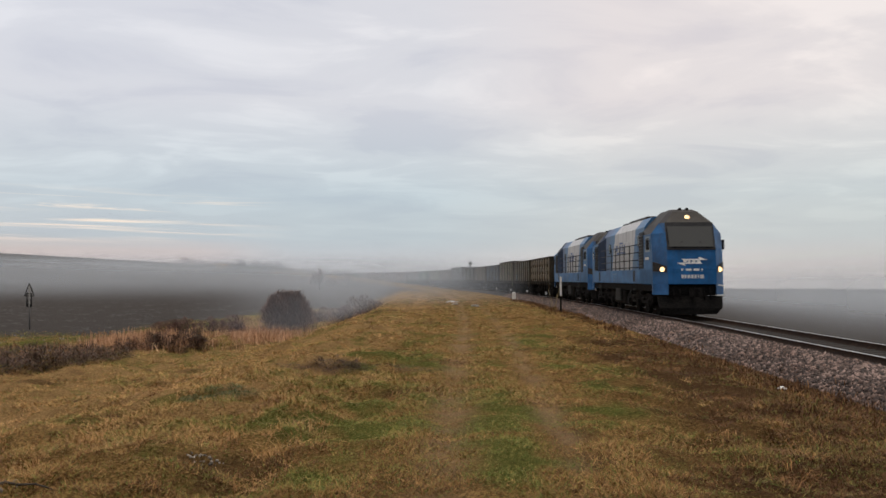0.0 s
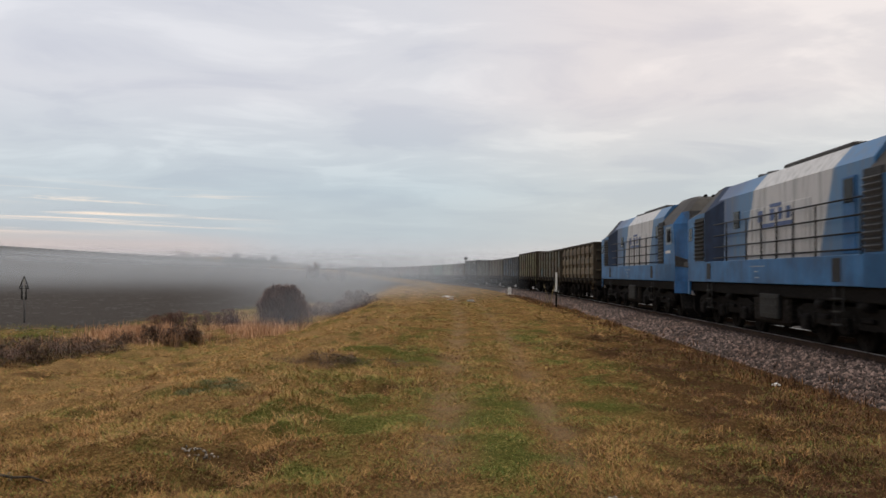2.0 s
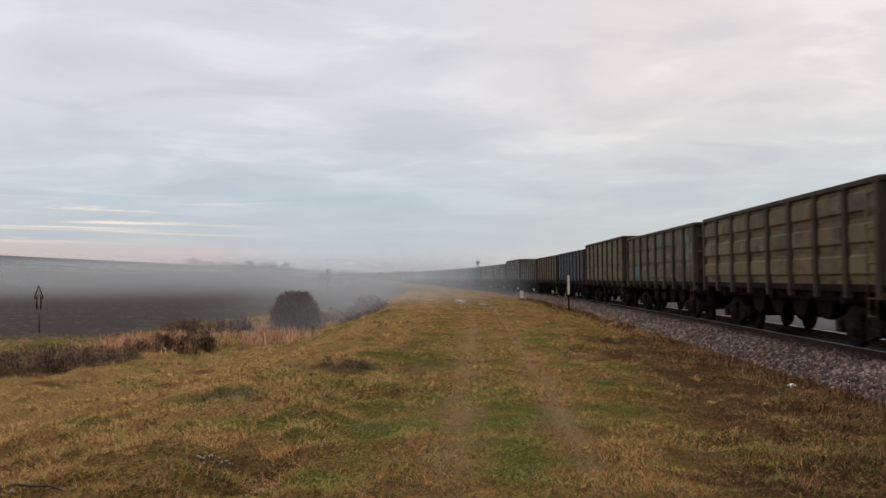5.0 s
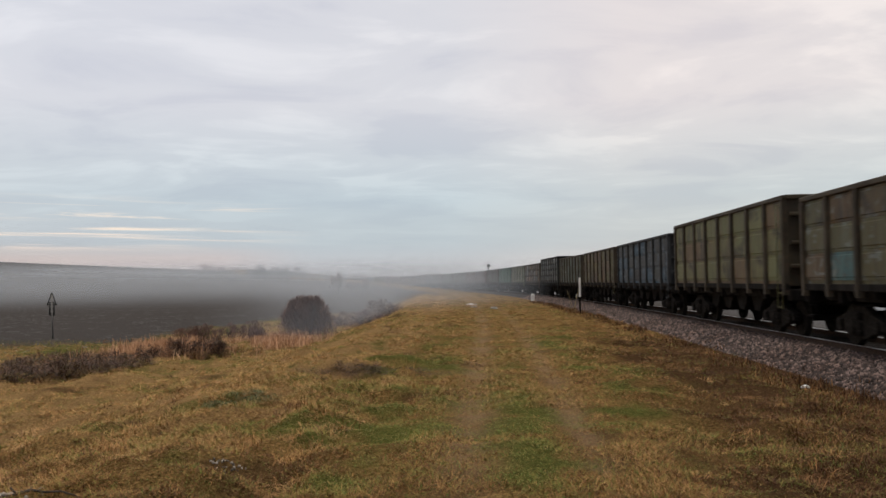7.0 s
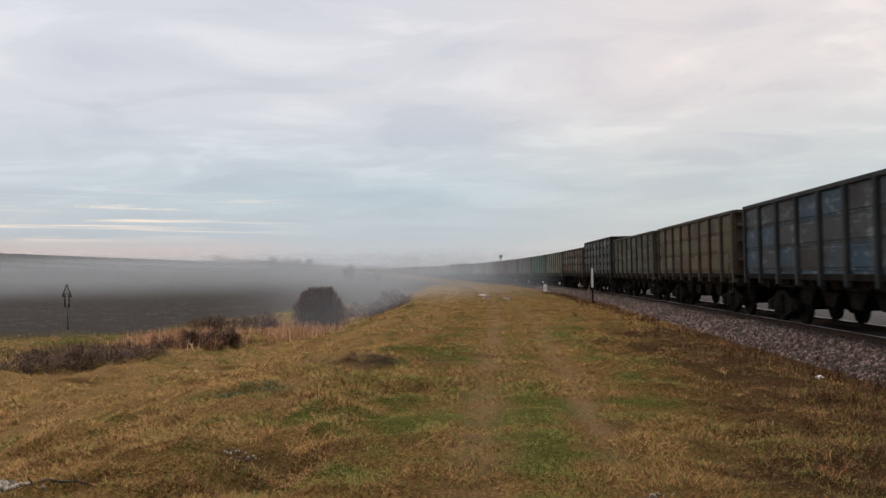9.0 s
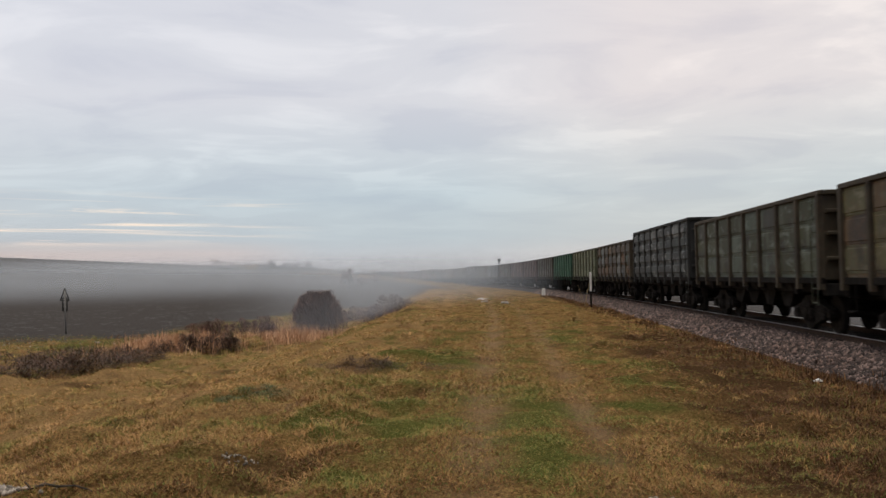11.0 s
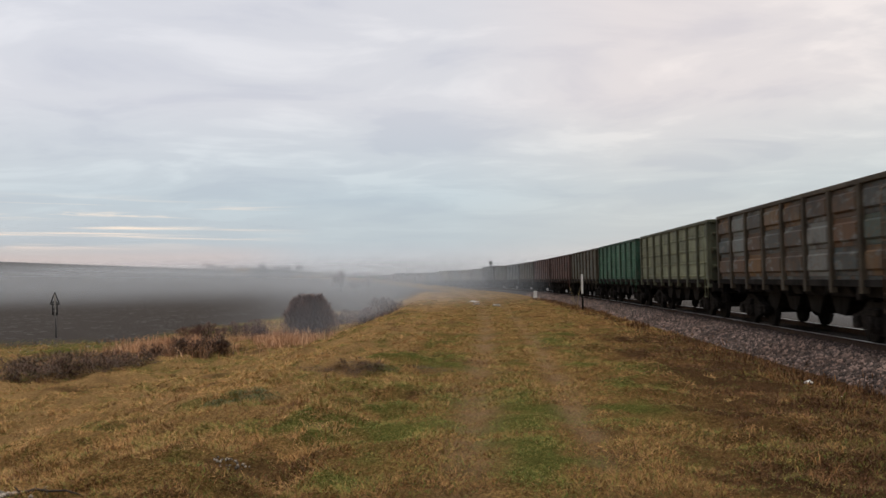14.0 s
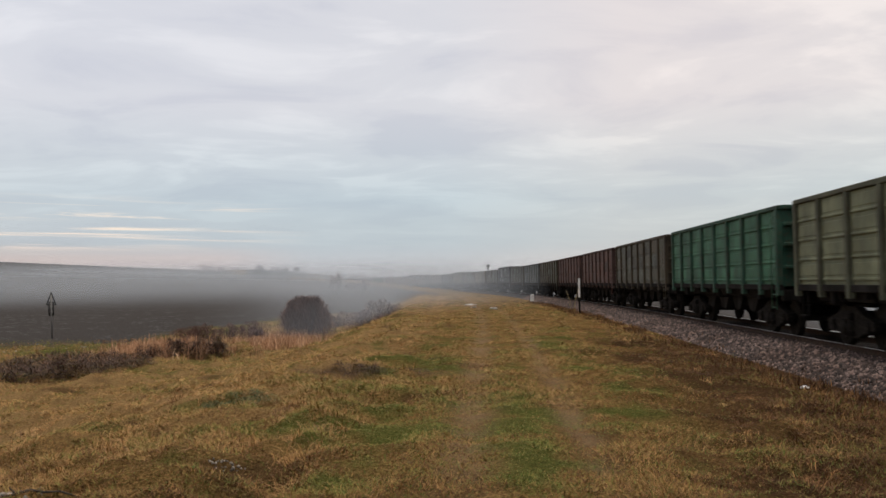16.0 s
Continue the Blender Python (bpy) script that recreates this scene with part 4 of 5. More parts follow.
        b = loft(B(), [[(-1.35, 8.45, 0.90), (0, 8.8, 0.90), (1.35, 8.45, 0.90), (1.35, 8.35, 0.90), (-1.35, 8.35, 0.90)],
                       [(-1.30, 8.6, 0.40), (0, 9.05, 0.40), (1.30, 8.6, 0.40), (1.30, 8.45, 0.40), (-1.30, 8.45, 0.40)],
                       [(-1.05, 8.6, 0.14), (0, 9.05, 0.14), (1.05, 8.6, 0.14), (1.05, 8.5, 0.14), (-1.05, 8.5, 0.14)]])
        part("plough", b, M_BLACK, top, "black rail guard plough", m)
        b = box(B(), (0, 8.55, 1.12), (2.0, 0.25, 0.42), 0.04)
        for x in (-0.75, -0.5, 0.5, 0.75):
            tube(b, (x, 8.7, 1.25), (x, 8.85, 0.75), 0.035, 7)
        part("buffer_beam", b, M_BLACK, top, "black buffer beam with air hoses", m)
        b = tube(B(), (-1.28, 8.88, 1.30), (-1.28, 8.88, 0.92), 0.025, 7)
        tube(b, (-1.28, 8.88, 0.92), (-0.95, 8.88, 0.92), 0.025, 7)
        tube(b, (-1.28, 8.88, 1.30), (-1.05, 8.88, 1.34), 0.025, 7)
        part("step_rail", b, M_WHITE, top, "white bent step rail", m)
    # machine hood, set in from the sill
    sec = [(-1.27, 2.0), (1.27, 2.0), (1.25, 3.92), (0.92, 4.36), (0.42, 4.48), (-0.42, 4.48), (-0.92, 4.36), (-1.25, 3.92)]
    part("hood", loft(B(), [[(x, y, z) for x, z in sec] for y in (-4.6, 5.65)]), M_HOOD, top, "silver and blue machine hood")
    b = box(B(), (0, 1.2, 4.50), (1.2, 4.2, 0.16), 0.04)
    box(b, (0, -2.6, 4.50), (0.9, 1.3, 0.14), 0.04)
    part("roof_hatch", b, M_ROOF, top, "dark roof hatches and exhaust")
    b = B()
    for y in (-3.4, -2.6):
        tube(b, (0, y, 4.5), (0, y, 4.6), 0.42, 20)
    part("roof_fan", b, M_DARK, top, "round roof fans")
    for s in (1, -1):
        part("hood_door", box(B(), (s * 1.272, 4.6, 2.85), (0.04, 0.62, 1.6), 0.01), M_BLUE, top, "blue engine-room door")
        part("door_window", box(B(), (s * 1.29, 4.6, 3.35), (0.03, 0.44, 0.5), 0.008), M_GLASS, top, "dark door window")
        part("hatch_window", box(B(), (s * 1.27, -2.8, 3.2), (0.04, 0.5, 0.5), 0.008), M_GLASS, top, "dark square opening")
        for y in (-1.9, -0.9, 0.1, 1.1, 2.1):
            part("hood_panel", box(B(), (s * 1.268, y, 2.75), (0.025, 0.92, 1.3), 0.008), M_HOOD, top)
        # emblem on the silver side: plain blue shapes
        o = Vector((s * 1.285, -0.9 if s > 0 else 2.1, 2.85))
        bars(top, o, (0, s, 0), (0, 0, 1), [(0.0, 0.10, [(0.2, 1.2), (1.35, 2.4)]), (0.16, 0.30, [(0, 0.35), (0.9, 1.2), (1.5, 1.75), (2.05, 2.3)]), (0.5, 0.09, [(0.9, 1.7)])], M_EMBLEM, "emblem_bar", "blue bars of the side emblem")
        bars(top, (s * 1.474, -1.0 if s > 0 else 0.2, 1.82), (0, s, 0), (0, 0, 1), [(0, 0.03, [(0, 0.22), (0.28, 0.5), (0.56, 0.75), (0.82, 1.1)]), (-0.14, 0.03, [(0.35, 0.6)]), (-0.3, 0.035, [(0.35, 0.45), (0.5, 0.68)])], M_STENCIL, "marking", "small white stencil")
        # railing
        b = B()
        for z in (2.12, 2.45, 2.80, 3.15):
            tube(b, (s * 1.45, -4.5, z), (s * 1.45, 5.55, z), 0.02, 6)
        part("handrail", b, M_DARK, top, "dark walkway rails")
        first = None
        for y in (-3.2, -1.4, -0.2, 0.9, 2.0, 3.3, 5.5):
            at = Matrix.Translation((s * 1.45, y, 0))
            first = share(first, at) if first else part("rail_post", tube(B(), (0, 0, 2.0), (0, 0, 3.17), 0.024, 6), M_DARK, top, "", at)
        for y in (4.4, -5.0):
            # flat dark block on the sill, coloured as the shade of a recess
            b = box(B(), (s * 1.44, y, 1.72), (0.08, 0.42, 0.5), 0.01)
            part("step_recess", b, M_DARK, top, "flat dark patch for the shaded step recess")
            b = B()
            for q in (-0.22, 0.22):
                tube(b, (s * 1.43, y + q, 0.55), (s * 1.43, y + q, 1.4), 0.018, 6)
            for z in (0.58, 0.85, 1.12):
                box(b, (s * 1.43, y, z), (0.14, 0.44, 0.03))
            part("step_ladder", b, M_BOX, top, "steel steps")
    # rear block: full width, roof falling to the end
    yr = -7.55
    rear = [[(-1.26, -4.0, 2.0), (1.26, -4.0, 2.0), (1.24, -4.0, 3.9), (0.90, -4.0, 4.34), (-0.90, -4.0, 4.34), (-1.24, -4.0, 3.9)],
            [(-1.47, -5.45, 2.0), (1.47, -5.45, 2.0), (1.47, -5.45, 3.6), (0.80, -5.45, 4.44), (-0.80, -5.45, 4.44), (-1.47, -5.45, 3.6)],
            [(-1.47, -6.2, 2.0), (1.47, -6.2, 2.0), (1.47, -6.2, 3.6), (0.80, -6.2, 4.38), (-0.80, -6.2, 4.38), (-1.47, -6.2, 3.6)],
            [(-1.47, yr, 2.0), (1.47, yr, 2.0), (1.47, yr, 3.48), (0.85, yr, 3.92), (-0.85, yr, 3.92), (-1.47, yr, 3.48)]]
    b = loft(B(), rear)
    b.normal_update()
    for f in b.faces:
        c = f.calc_center_median()
        f.material_index = 2 if f.normal.z > 0.25 and c.y < -5.4 else (0 if c.y > -5.4 else 1)
    part("rear_body", b, [M_NAVY, M_LIGHTBLUE, M_ROOF], top, "blue rear body with falling grey roof")
    for s in (1, -1):
        louvre(top, s, -6.6, -5.5, 2.05, 3.46, 1.47, 0.13, M_BOX)
        plate(top, "rear_window", [(s * 1.472, -7.35, 2.75), (s * 1.472, -6.95, 2.75), (s * 1.472, -6.95, 3.2), (s * 1.472, -7.35, 3.15)][::s], M_GLASS, 0.012, "dark rear window")
    return top


def m_hood():
    """Silver field between blue ends, its edges leaning forward, with soot streaks."""
    def build(n, l, bs):
        co = n.new("ShaderNodeTexCoord")
        sep = n.new("ShaderNodeSeparateXYZ")
        l.new(co.outputs["Object"], sep.inputs[0])
        lean = node(n, "ShaderNodeMath")
        lean.operation = "MULTIPLY_ADD"
        lean.inputs[1].default_value = -0.38
        l.new(sep.outputs[2], lean.inputs[0])
        l.new(sep.outputs[1], lean.inputs[2])
        pos = node(n, "ShaderNodeMapRange")
        pos.inputs["From Min"].default_value, pos.inputs["From Max"].default_value = -6.0, 6.0
        l.new(lean.outputs[0], pos.inputs["Value"])
        r = ramp_node(n, [(0.0, (0.014, 0.05, 0.14)), (0.12, (0.020, 0.075, 0.19)), (0.17, (0.030, 0.125, 0.28)), (0.262, (0.035, 0.14, 0.30)), (0.265, (0.46, 0.47, 0.48)), (0.690, (0.47, 0.48, 0.49)), (0.693, (0.035, 0.14, 0.30)), (1.0, (0.025, 0.12, 0.28))])
        l.new(pos.outputs[0], r.inputs[0])
        mp = n.new("ShaderNodeMapping")
        mp.inputs["Scale"].default_value = (2.5, 2.5, 0.3)
        l.new(co.outputs["Object"], mp.inputs["Vector"])
        st = ramp_node(n, [(0.46, (0, 0, 0)), (0.70, (0.6, 0.6, 0.6))])
        l.new(noise_node(n, l, mp.outputs[0], 2.4, 4, 0.6), st.inputs[0])
        col = mix_node(n, l, st.outputs[0], r.outputs[0], (0.10, 0.11, 0.12))
        l.new(col, bs.inputs["Base Color"])
        bs.inputs["Roughness"].default_value = 0.45
    return material("silver_blue_hood_paint", build)


M_HOOD = m_hood()
M_SLAT = speckled("louvre_slat_steel", [(0.05, 0.055, 0.06), (0.085, 0.09, 0.095)], 10, 0.6)
M_BOX = speckled("grey_steel_box", [(0.022, 0.023, 0.022), (0.045, 0.046, 0.044)], 9, 0.8)
M_STENCIL = speckled("faded_stencil_white", [(0.22, 0.27, 0.33), (0.32, 0.36, 0.40)], 9, 0.7)
M_WHITEFRAME = speckled("pale_window_frame", [(0.20, 0.25, 0.30), (0.28, 0.33, 0.38)], 8, 0.6)
M_EMBLEM = speckled("emblem_blue", [(0.07, 0.12, 0.26), (0.11, 0.16, 0.31)], 6, 0.5)


# ---- the train ----
TRAIN = []         # (vehicle, distance of its middle behind the front coupler)


def make_train():
    sp = []
    TRAIN.append((locomotive("leading blue and silver diesel locomotive with lit headlights", sp, M_LAMP), 8.775 - 0.0, sp, 8.6))
    sp = []
    TRAIN.append((locomotive("second blue and silver diesel locomotive coupled behind the first", sp, M_LAMP_OFF), 8.775 + 17.55, sp, 8.6))
    order = [("olive_brown", 3.49, False), ("olive", 3.49, False), ("pale_olive", 3.70, False), ("slate_blue", 3.49, False), ("mottled", 3.49, False), ("moss", 3.49, False),
             ("charcoal", 3.79, False), ("rust", 3.49, False), ("sage", 3.49, True), ("green", 3.49, True), ("grey_olive", 3.49, False), ("oxide", 3.49, False),
             ("oxide", 3.49, False), ("grey_olive", 3.49, False), ("pale_grey", 3.49, True), ("moss", 3.49, False), ("charcoal", 3.70, False), ("grey_olive", 3.49, False)]
    words = {"olive_brown": "olive-brown rusty", "olive": "dull olive patched", "pale_olive": "tall pale olive", "slate_blue": "slate-grey and blue patched", "mottled": "mottled olive and rust",
             "moss": "dark moss-green", "charcoal": "tall charcoal-grey", "rust": "rust-brown patched", "sage": "sage-green", "green": "bright emerald-green", "grey_olive": "grey-olive",
             "oxide": "red-oxide", "pale_grey": "pale blue-grey"}
    for k in range(33):
        c, h, p = order[k % len(order)]
        sp = []
        w = gondola(PAINTS[c], h, p, words[c] + " open freight wagon with ribbed steel sides", sp)
        TRAIN.append((w, 35.1 + 13.92 * (k + 0.5), sp, 8.66))


make_train()


def motions():
    """The train runs towards the camera along its line; the wheels of the vehicles that come near turn."""
    times = [0.5 * i for i in range(33)]
    for n, (ob, back, sp, base) in enumerate(TRAIN):
        rows = []
        for t in times:
            s = TRAIN_START - SPEED * t - GAIN * t * t / 2 + back
            a, b = on_line(s - base / 2), on_line(s + base / 2)
            d = a - b
            m = (a + b) / 2
            rows.append((t, pose(m.x, m.y, m.z, 0, 0, 0) @ Matrix.Rotation(math.atan2(-d.x, d.y), 4, "Z")))
        walk(ob, rows)
        if n < 14:
            for w, r, rest in sp:
                turn = SPEED / r
                walk(w, [(i / 15, rest @ Matrix.Rotation(-turn * i / 15, 4, "X")) for i in range(241)])


# ---- grass, scrub and mist ----
def blades(base, tip_dir, length, width, bend):
    """Curved two-piece blades as arrays: base (n,3), direction (n,3), length, width (n,), bend (n,)."""
    n = len(base)
    side = np.stack([-tip_dir[:, 1], tip_dir[:, 0], np.zeros(n)], -1)
    side /= np.linalg.norm(side, axis=1, keepdims=True) + 1e-6
    flat = np.stack([tip_dir[:, 0], tip_dir[:, 1], np.zeros(n)], -1)
    mid = base + tip_dir * (length * 0.55)[:, None]
    tip = mid + (tip_dir * (length * 0.45)[:, None]) + (flat * (length * bend)[:, None]) - np.array([0, 0, 1.0]) * (length * bend * 0.5)[:, None]
    w = side * width[:, None] / 2
    V = np.stack([base - w, base + w, mid + w * 0.7, mid - w * 0.7, tip + w * 0.15, tip - w * 0.15], 1)
    F = np.array([(0, 1, 2, 3), (3, 2, 4, 5)])[None] + (np.arange(n) * 6)[:, None, None]
    return V.reshape(-1, 3), F.reshape(-1, 4)


def straws(base, tip_dir, length, width):
    """Fine flat straws, one face each."""
    n = len(base)
    side = np.stack([-tip_dir[:, 1], tip_dir[:, 0], np.zeros(n)], -1)
    side /= np.linalg.norm(side, axis=1, keepdims=True) + 1e-6
    side = side + RNG.normal(0, 0.4, (n, 3))
    w = side * width[:, None] / 2
    tip = base + tip_dir * length[:, None]
    V = np.stack([base - w, base + w, tip + w * 0.35, tip - w * 0.35], 1)
    return V.reshape(-1, 3), np.arange(n * 4).reshape(n, 4)


def random_dirs(n, spread):
    a = RNG.uniform(0, 2 * np.pi, n)
    t = np.abs(RNG.normal(0, spread, n)).clip(0, 1.45) if spread < 1 else RNG.uniform(0.7, 1.53, n)
    return np.stack([np.sin(t) * np.cos(a), np.sin(t) * np.sin(a), np.cos(t)], -1)


def toned(name, stops, patch=0.0):
    """Colour by each blade's own tone, with a little spread from blade to blade."""
    def build(n, l, bs):
        at = n.new("ShaderNodeAttribute")
        at.attribute_name = "tone"
        r = ramp_node(n, stops)
        l.new(at.outputs["Fac"], r.inputs[0])
        g = n.new("ShaderNodeNewGeometry")
        v = ramp_node(n, [(0.0, (0.74, 0.72, 0.70)), (0.5, (1.0, 1.0, 1.0)), (1.0, (1.26, 1.25, 1.2))])
        l.new(g.outputs["Random Per Island"], v.inputs[0])
        l.new(mix_node(n, l, 1.0, r.outputs[0], v.outputs[0], "MULTIPLY"), bs.inputs["Base Color"])
        bs.inputs["Roughness"].default_value = 0.75
        bs.inputs["Specular IOR Level"].default_value = 0.15
    return material(name, build)


def with_tone(ob, tone, per):
    a = ob.data.attributes.new("tone", "FLOAT", "POINT")
    a.data.foreach_set("value", np.repeat(tone, per).astype(np.float32))
    return ob


GRASS_TONES = [(0.0, (0.036, 0.020, 0.012)), (0.18, (0.135, 0.066, 0.028)), (0.38, (0.305, 0.165, 0.058)), (0.55, (0.46, 0.280, 0.120)), (0.72, (0.25, 0.195, 0.055)), (1.0, (0.092, 0.150, 0.032))]


HEAPS = ((-4.02, 7.40, 0.34), (-2.19, 8.5, 0.17), (1.56, 7.1, 0.08))      # bare stony spots: x, y, radius


def off_heaps(x, y):
    keep = np.ones(len(x), bool)
    for hx, hy, r in HEAPS:
        keep &= np.hypot(x - hx, (y - hy) * 0.7) > r
    return keep


def make_grass():
    """Matted winter grass on the shelf: many short tufts, thinner with distance, worn on the wheel path."""
    n = 165000
    r = 5.2 * (75 / 5.2) ** RNG.random(n)
    az = np.radians(RNG.uniform(-33, 33, n))
    x, y = r * np.sin(az), r * np.cos(az)
    lat = x - line_x(y)
    rut = wornness(x, y)
    clump = value_noise(x, y, 0.9, 41) + 0.7 * value_noise(x, y, 0.35, 42)
    keep = off_heaps(x, y) & (lat < -2.9 - 0.5 * RNG.random(n)) & (ploughed(x, y) < 0.5) & (RNG.random(n) > 0.8 * rut) & (RNG.random(n) < 0.95 + clump)
    x, y, r, rut, clump, lat = (a[keep] for a in (x, y, r, rut, clump, lat))
    g, pale = greenness(x, y), bleach(x, y)
    d = deadness(x, y) * (1 - 0.8 * pale)
    k = 8
    m = len(x) * k
    X, Y = np.repeat(x, k) + RNG.normal(0, 1, m) * np.repeat(0.035 + 0.0035 * r, k), np.repeat(y, k) + RNG.normal(0, 1, m) * np.repeat(0.035 + 0.0035 * r, k)
    base = np.stack([X, Y, ground_z(X, Y) - 0.01], -1)
    rk, gk, dk = np.repeat(r, k), np.repeat(g, k), np.repeat(d, k)
    tall = np.repeat((0.8 + 1.6 * np.clip(clump, -0.2, 0.8)) * (1 - 0.4 * np.clip(rut, 0, 1)), k)
    L = RNG.uniform(0.022, 0.078, m) * tall * (1 + rk / 90) * (1 - 0.3 * gk)
    W = RNG.uniform(0.0018, 0.004, m) * (0.6 + rk / 9)
    base[:, 2] += RNG.uniform(0, 0.03, m) * tall
    V, F = straws(base, random_dirs(m, 1.25), L, W)
    u = RNG.random(m)
    tone = np.where(u < (gk * 0.85 + 0.24) * (1 - 0.45 * dk), RNG.uniform(0.66, 1.0, m), np.where(RNG.random(m) < 0.28 + 0.72 * dk - 0.2 * np.repeat(pale, k), RNG.uniform(0.0, 0.26, m) + 0.06 * (1 - dk), np.clip(RNG.uniform(0.25, 0.5, m) + 0.36 * np.repeat(clump, k) + 0.06 * np.repeat(pale, k), 0.12, 0.6)))
    ob = raw("grass", V, F, toned("winter_grass", GRASS_TONES), "matted straw-coloured winter grass with green patches", "grass", "stuff")
    # straw darkened towards the camera, for the shade seen down between the blades
    tone = np.where((tone > 0.2) & (tone < 0.62), tone - 0.09 * smooth(13, 7, rk), tone)
    with_tone(ob, tone, 4)


def make_tussocks():
    """Longer bleached tussocks combed over by rain, denser away from the wheel path."""
    n = 2600
    r = 6.0 * (42 / 6.0) ** RNG.random(n)
    az = np.radians(RNG.uniform(-32, 32, n))
    x, y = r * np.sin(az), r * np.cos(az)
    lat = x - line_x(y)
    keep = off_heaps(x, y + 0.08) & (lat < -3.4) & (ploughed(x, y) < 0.3) & ((lat < -10.9) & (value_noise(x, y, 1.6, 44) > -0.12) | (lat > -6.2) & (RNG.random(n) < 0.45))
    x, y, r, lat = x[keep], y[keep], r[keep], lat[keep]
    k = 56
    m = len(x) * k
    size = np.repeat(RNG.uniform(0.5, 1.45, len(x)), k)
    X, Y = np.repeat(x, k) + RNG.normal(0, 0.085, m) * size, np.repeat(y, k) + RNG.normal(0, 0.085, m) * size
    base = np.stack([X, Y, ground_z(X, Y) - 0.01], -1)
    lean = RNG.normal(0, 0.5, (len(x), 3))
    lean[:, 2] = 0
    d = random_dirs(m, 1.2) + np.repeat(lean, k, 0) + np.array([0, 0, 0.15])
    d /= np.linalg.norm(d, axis=1, keepdims=True)
    V, F = blades(base, d, RNG.uniform(0.08, 0.21, m) * size, RNG.uniform(0.003, 0.006, m) * (0.8 + np.repeat(r, k) / 12), RNG.uniform(0.2, 0.8, m))
    tone = np.clip(np.repeat(np.where(RNG.random(len(x)) < np.where(lat > -7.0, 0.7, 0.25), RNG.uniform(0.08, 0.3, len(x)), np.where(RNG.random(len(x)) < 0.25, RNG.uniform(0.62, 0.9, len(x)), RNG.uniform(0.30, 0.54, len(x)))), k) + RNG.normal(0, 0.05, m), 0.02, 0.95)
    ob = raw("grass_tussocks", V, F, toned("bleached_tussock", GRASS_TONES), "bleached dry grass tussocks on the verge", "grass", "stuff")
    with_tone(ob, tone, 6)


M_TWIG = island("bare_twigs", [(0.065, 0.04, 0.031), (0.12, 0.07, 0.052), (0.17, 0.10, 0.072), (0.10, 0.066, 0.052)], 0.85)
M_REDTWIG = island("reddish_twigs", [(0.066, 0.032, 0.025), (0.115, 0.054, 0.042), (0.155, 0.082, 0.062), (0.085, 0.047, 0.038)], 0.85)
M_BRAMBLE = island("dead_bramble", [(0.020, 0.011, 0.008), (0.065, 0.031, 0.019), (0.15, 0.075, 0.046), (0.036, 0.020, 0.013), (0.05, 0.045, 0.02)], 0.85)
M_BARK = speckled("grey_bark", [(0.03, 0.025, 0.02), (0.07, 0.06, 0.05)], 18, 0.9)


def twig_cloud(n, w, d, h, width, lift=0.0, seed=0, lobes=7, sprawl=False):
    """Fine bare twigs in an uneven heap of lobes, about w by d by h on z = 0."""
    g = np.random.default_rng(seed)
    cx, cy = g.uniform(-0.33, 0.33, lobes), g.uniform(-0.33, 0.33, lobes)
    tall = g.uniform(0.62, 1.0, lobes) * (1 - 0.9 * (cx ** 2 + cy ** 2))
    if h > 1.5 and not lift:
        tall = 0.52 + 0.55 * tall - 1.0 * (cx ** 2 + cy ** 2)
    tall[0], cx[0], cy[0] = 0.96, 0.0, 0.0
    k = g.integers(0, lobes, n)
    a = g.uniform(0, 2 * np.pi, n)
    zz = g.random(n) ** (0.6 if h > 1.5 else 0.75)
    rad = np.sqrt(np.clip(1 - zz ** 2, 0.03, 1)) * g.random(n) ** 0.5 * g.uniform(0.75, 1.15, n)
    P = np.stack([(cx[k] + rad * np.cos(a) * 0.25) * w, (cy[k] + rad * np.sin(a) * 0.25) * d, lift + zz * h * tall[k]], -1)
    dirs = np.stack([np.cos(a) * (0.3 + rad), np.sin(a) * (0.3 + rad), 0.7 + g.random(n)], -1) + g.normal(0, 0.5, (n, 3))
    if sprawl:               # stems lie over one another instead of standing
        dirs[:, 2] = g.normal(0.1, 0.35, n)
    dirs /= np.linalg.norm(dirs, axis=1, keepdims=True)
    L = g.uniform(0.10, 0.36, n) * h / 2 * (1.8 if sprawl else 1.3 if h > 1.5 else 1.0)
    P = P - dirs * (L * 0.5)[:, None]
    P[:, 2] = np.maximum(P[:, 2], 0)
    return blades(P, dirs, L, g.uniform(0.4, 1.1, n) * width, g.uniform(-0.25, 0.3, n))


def limb(h, spread, i, count, r, rnd):
    """One bent stem from the foot into the crown."""
    a = 2 * math.pi * i / count + rnd.uniform(-0.3, 0.3)
    q, e = rnd.uniform(0.2, 0.4), rnd.uniform(0.4, 0.7)
    m = Vector((math.cos(a) * spread * q * 0.5, math.sin(a) * spread * q * 0.5, h * 0.45))
    t = Vector((math.cos(a) * spread * e * 0.5, math.sin(a) * spread * e * 0.5, h * rnd.uniform(0.7, 0.9)))
    b = tube(B(), (m.x * 0.1, m.y * 0.1, 0), m, r, 6, 0, r * 0.7)
    return tube(b, m, t, r * 0.7, 5, 0, r * 0.2)


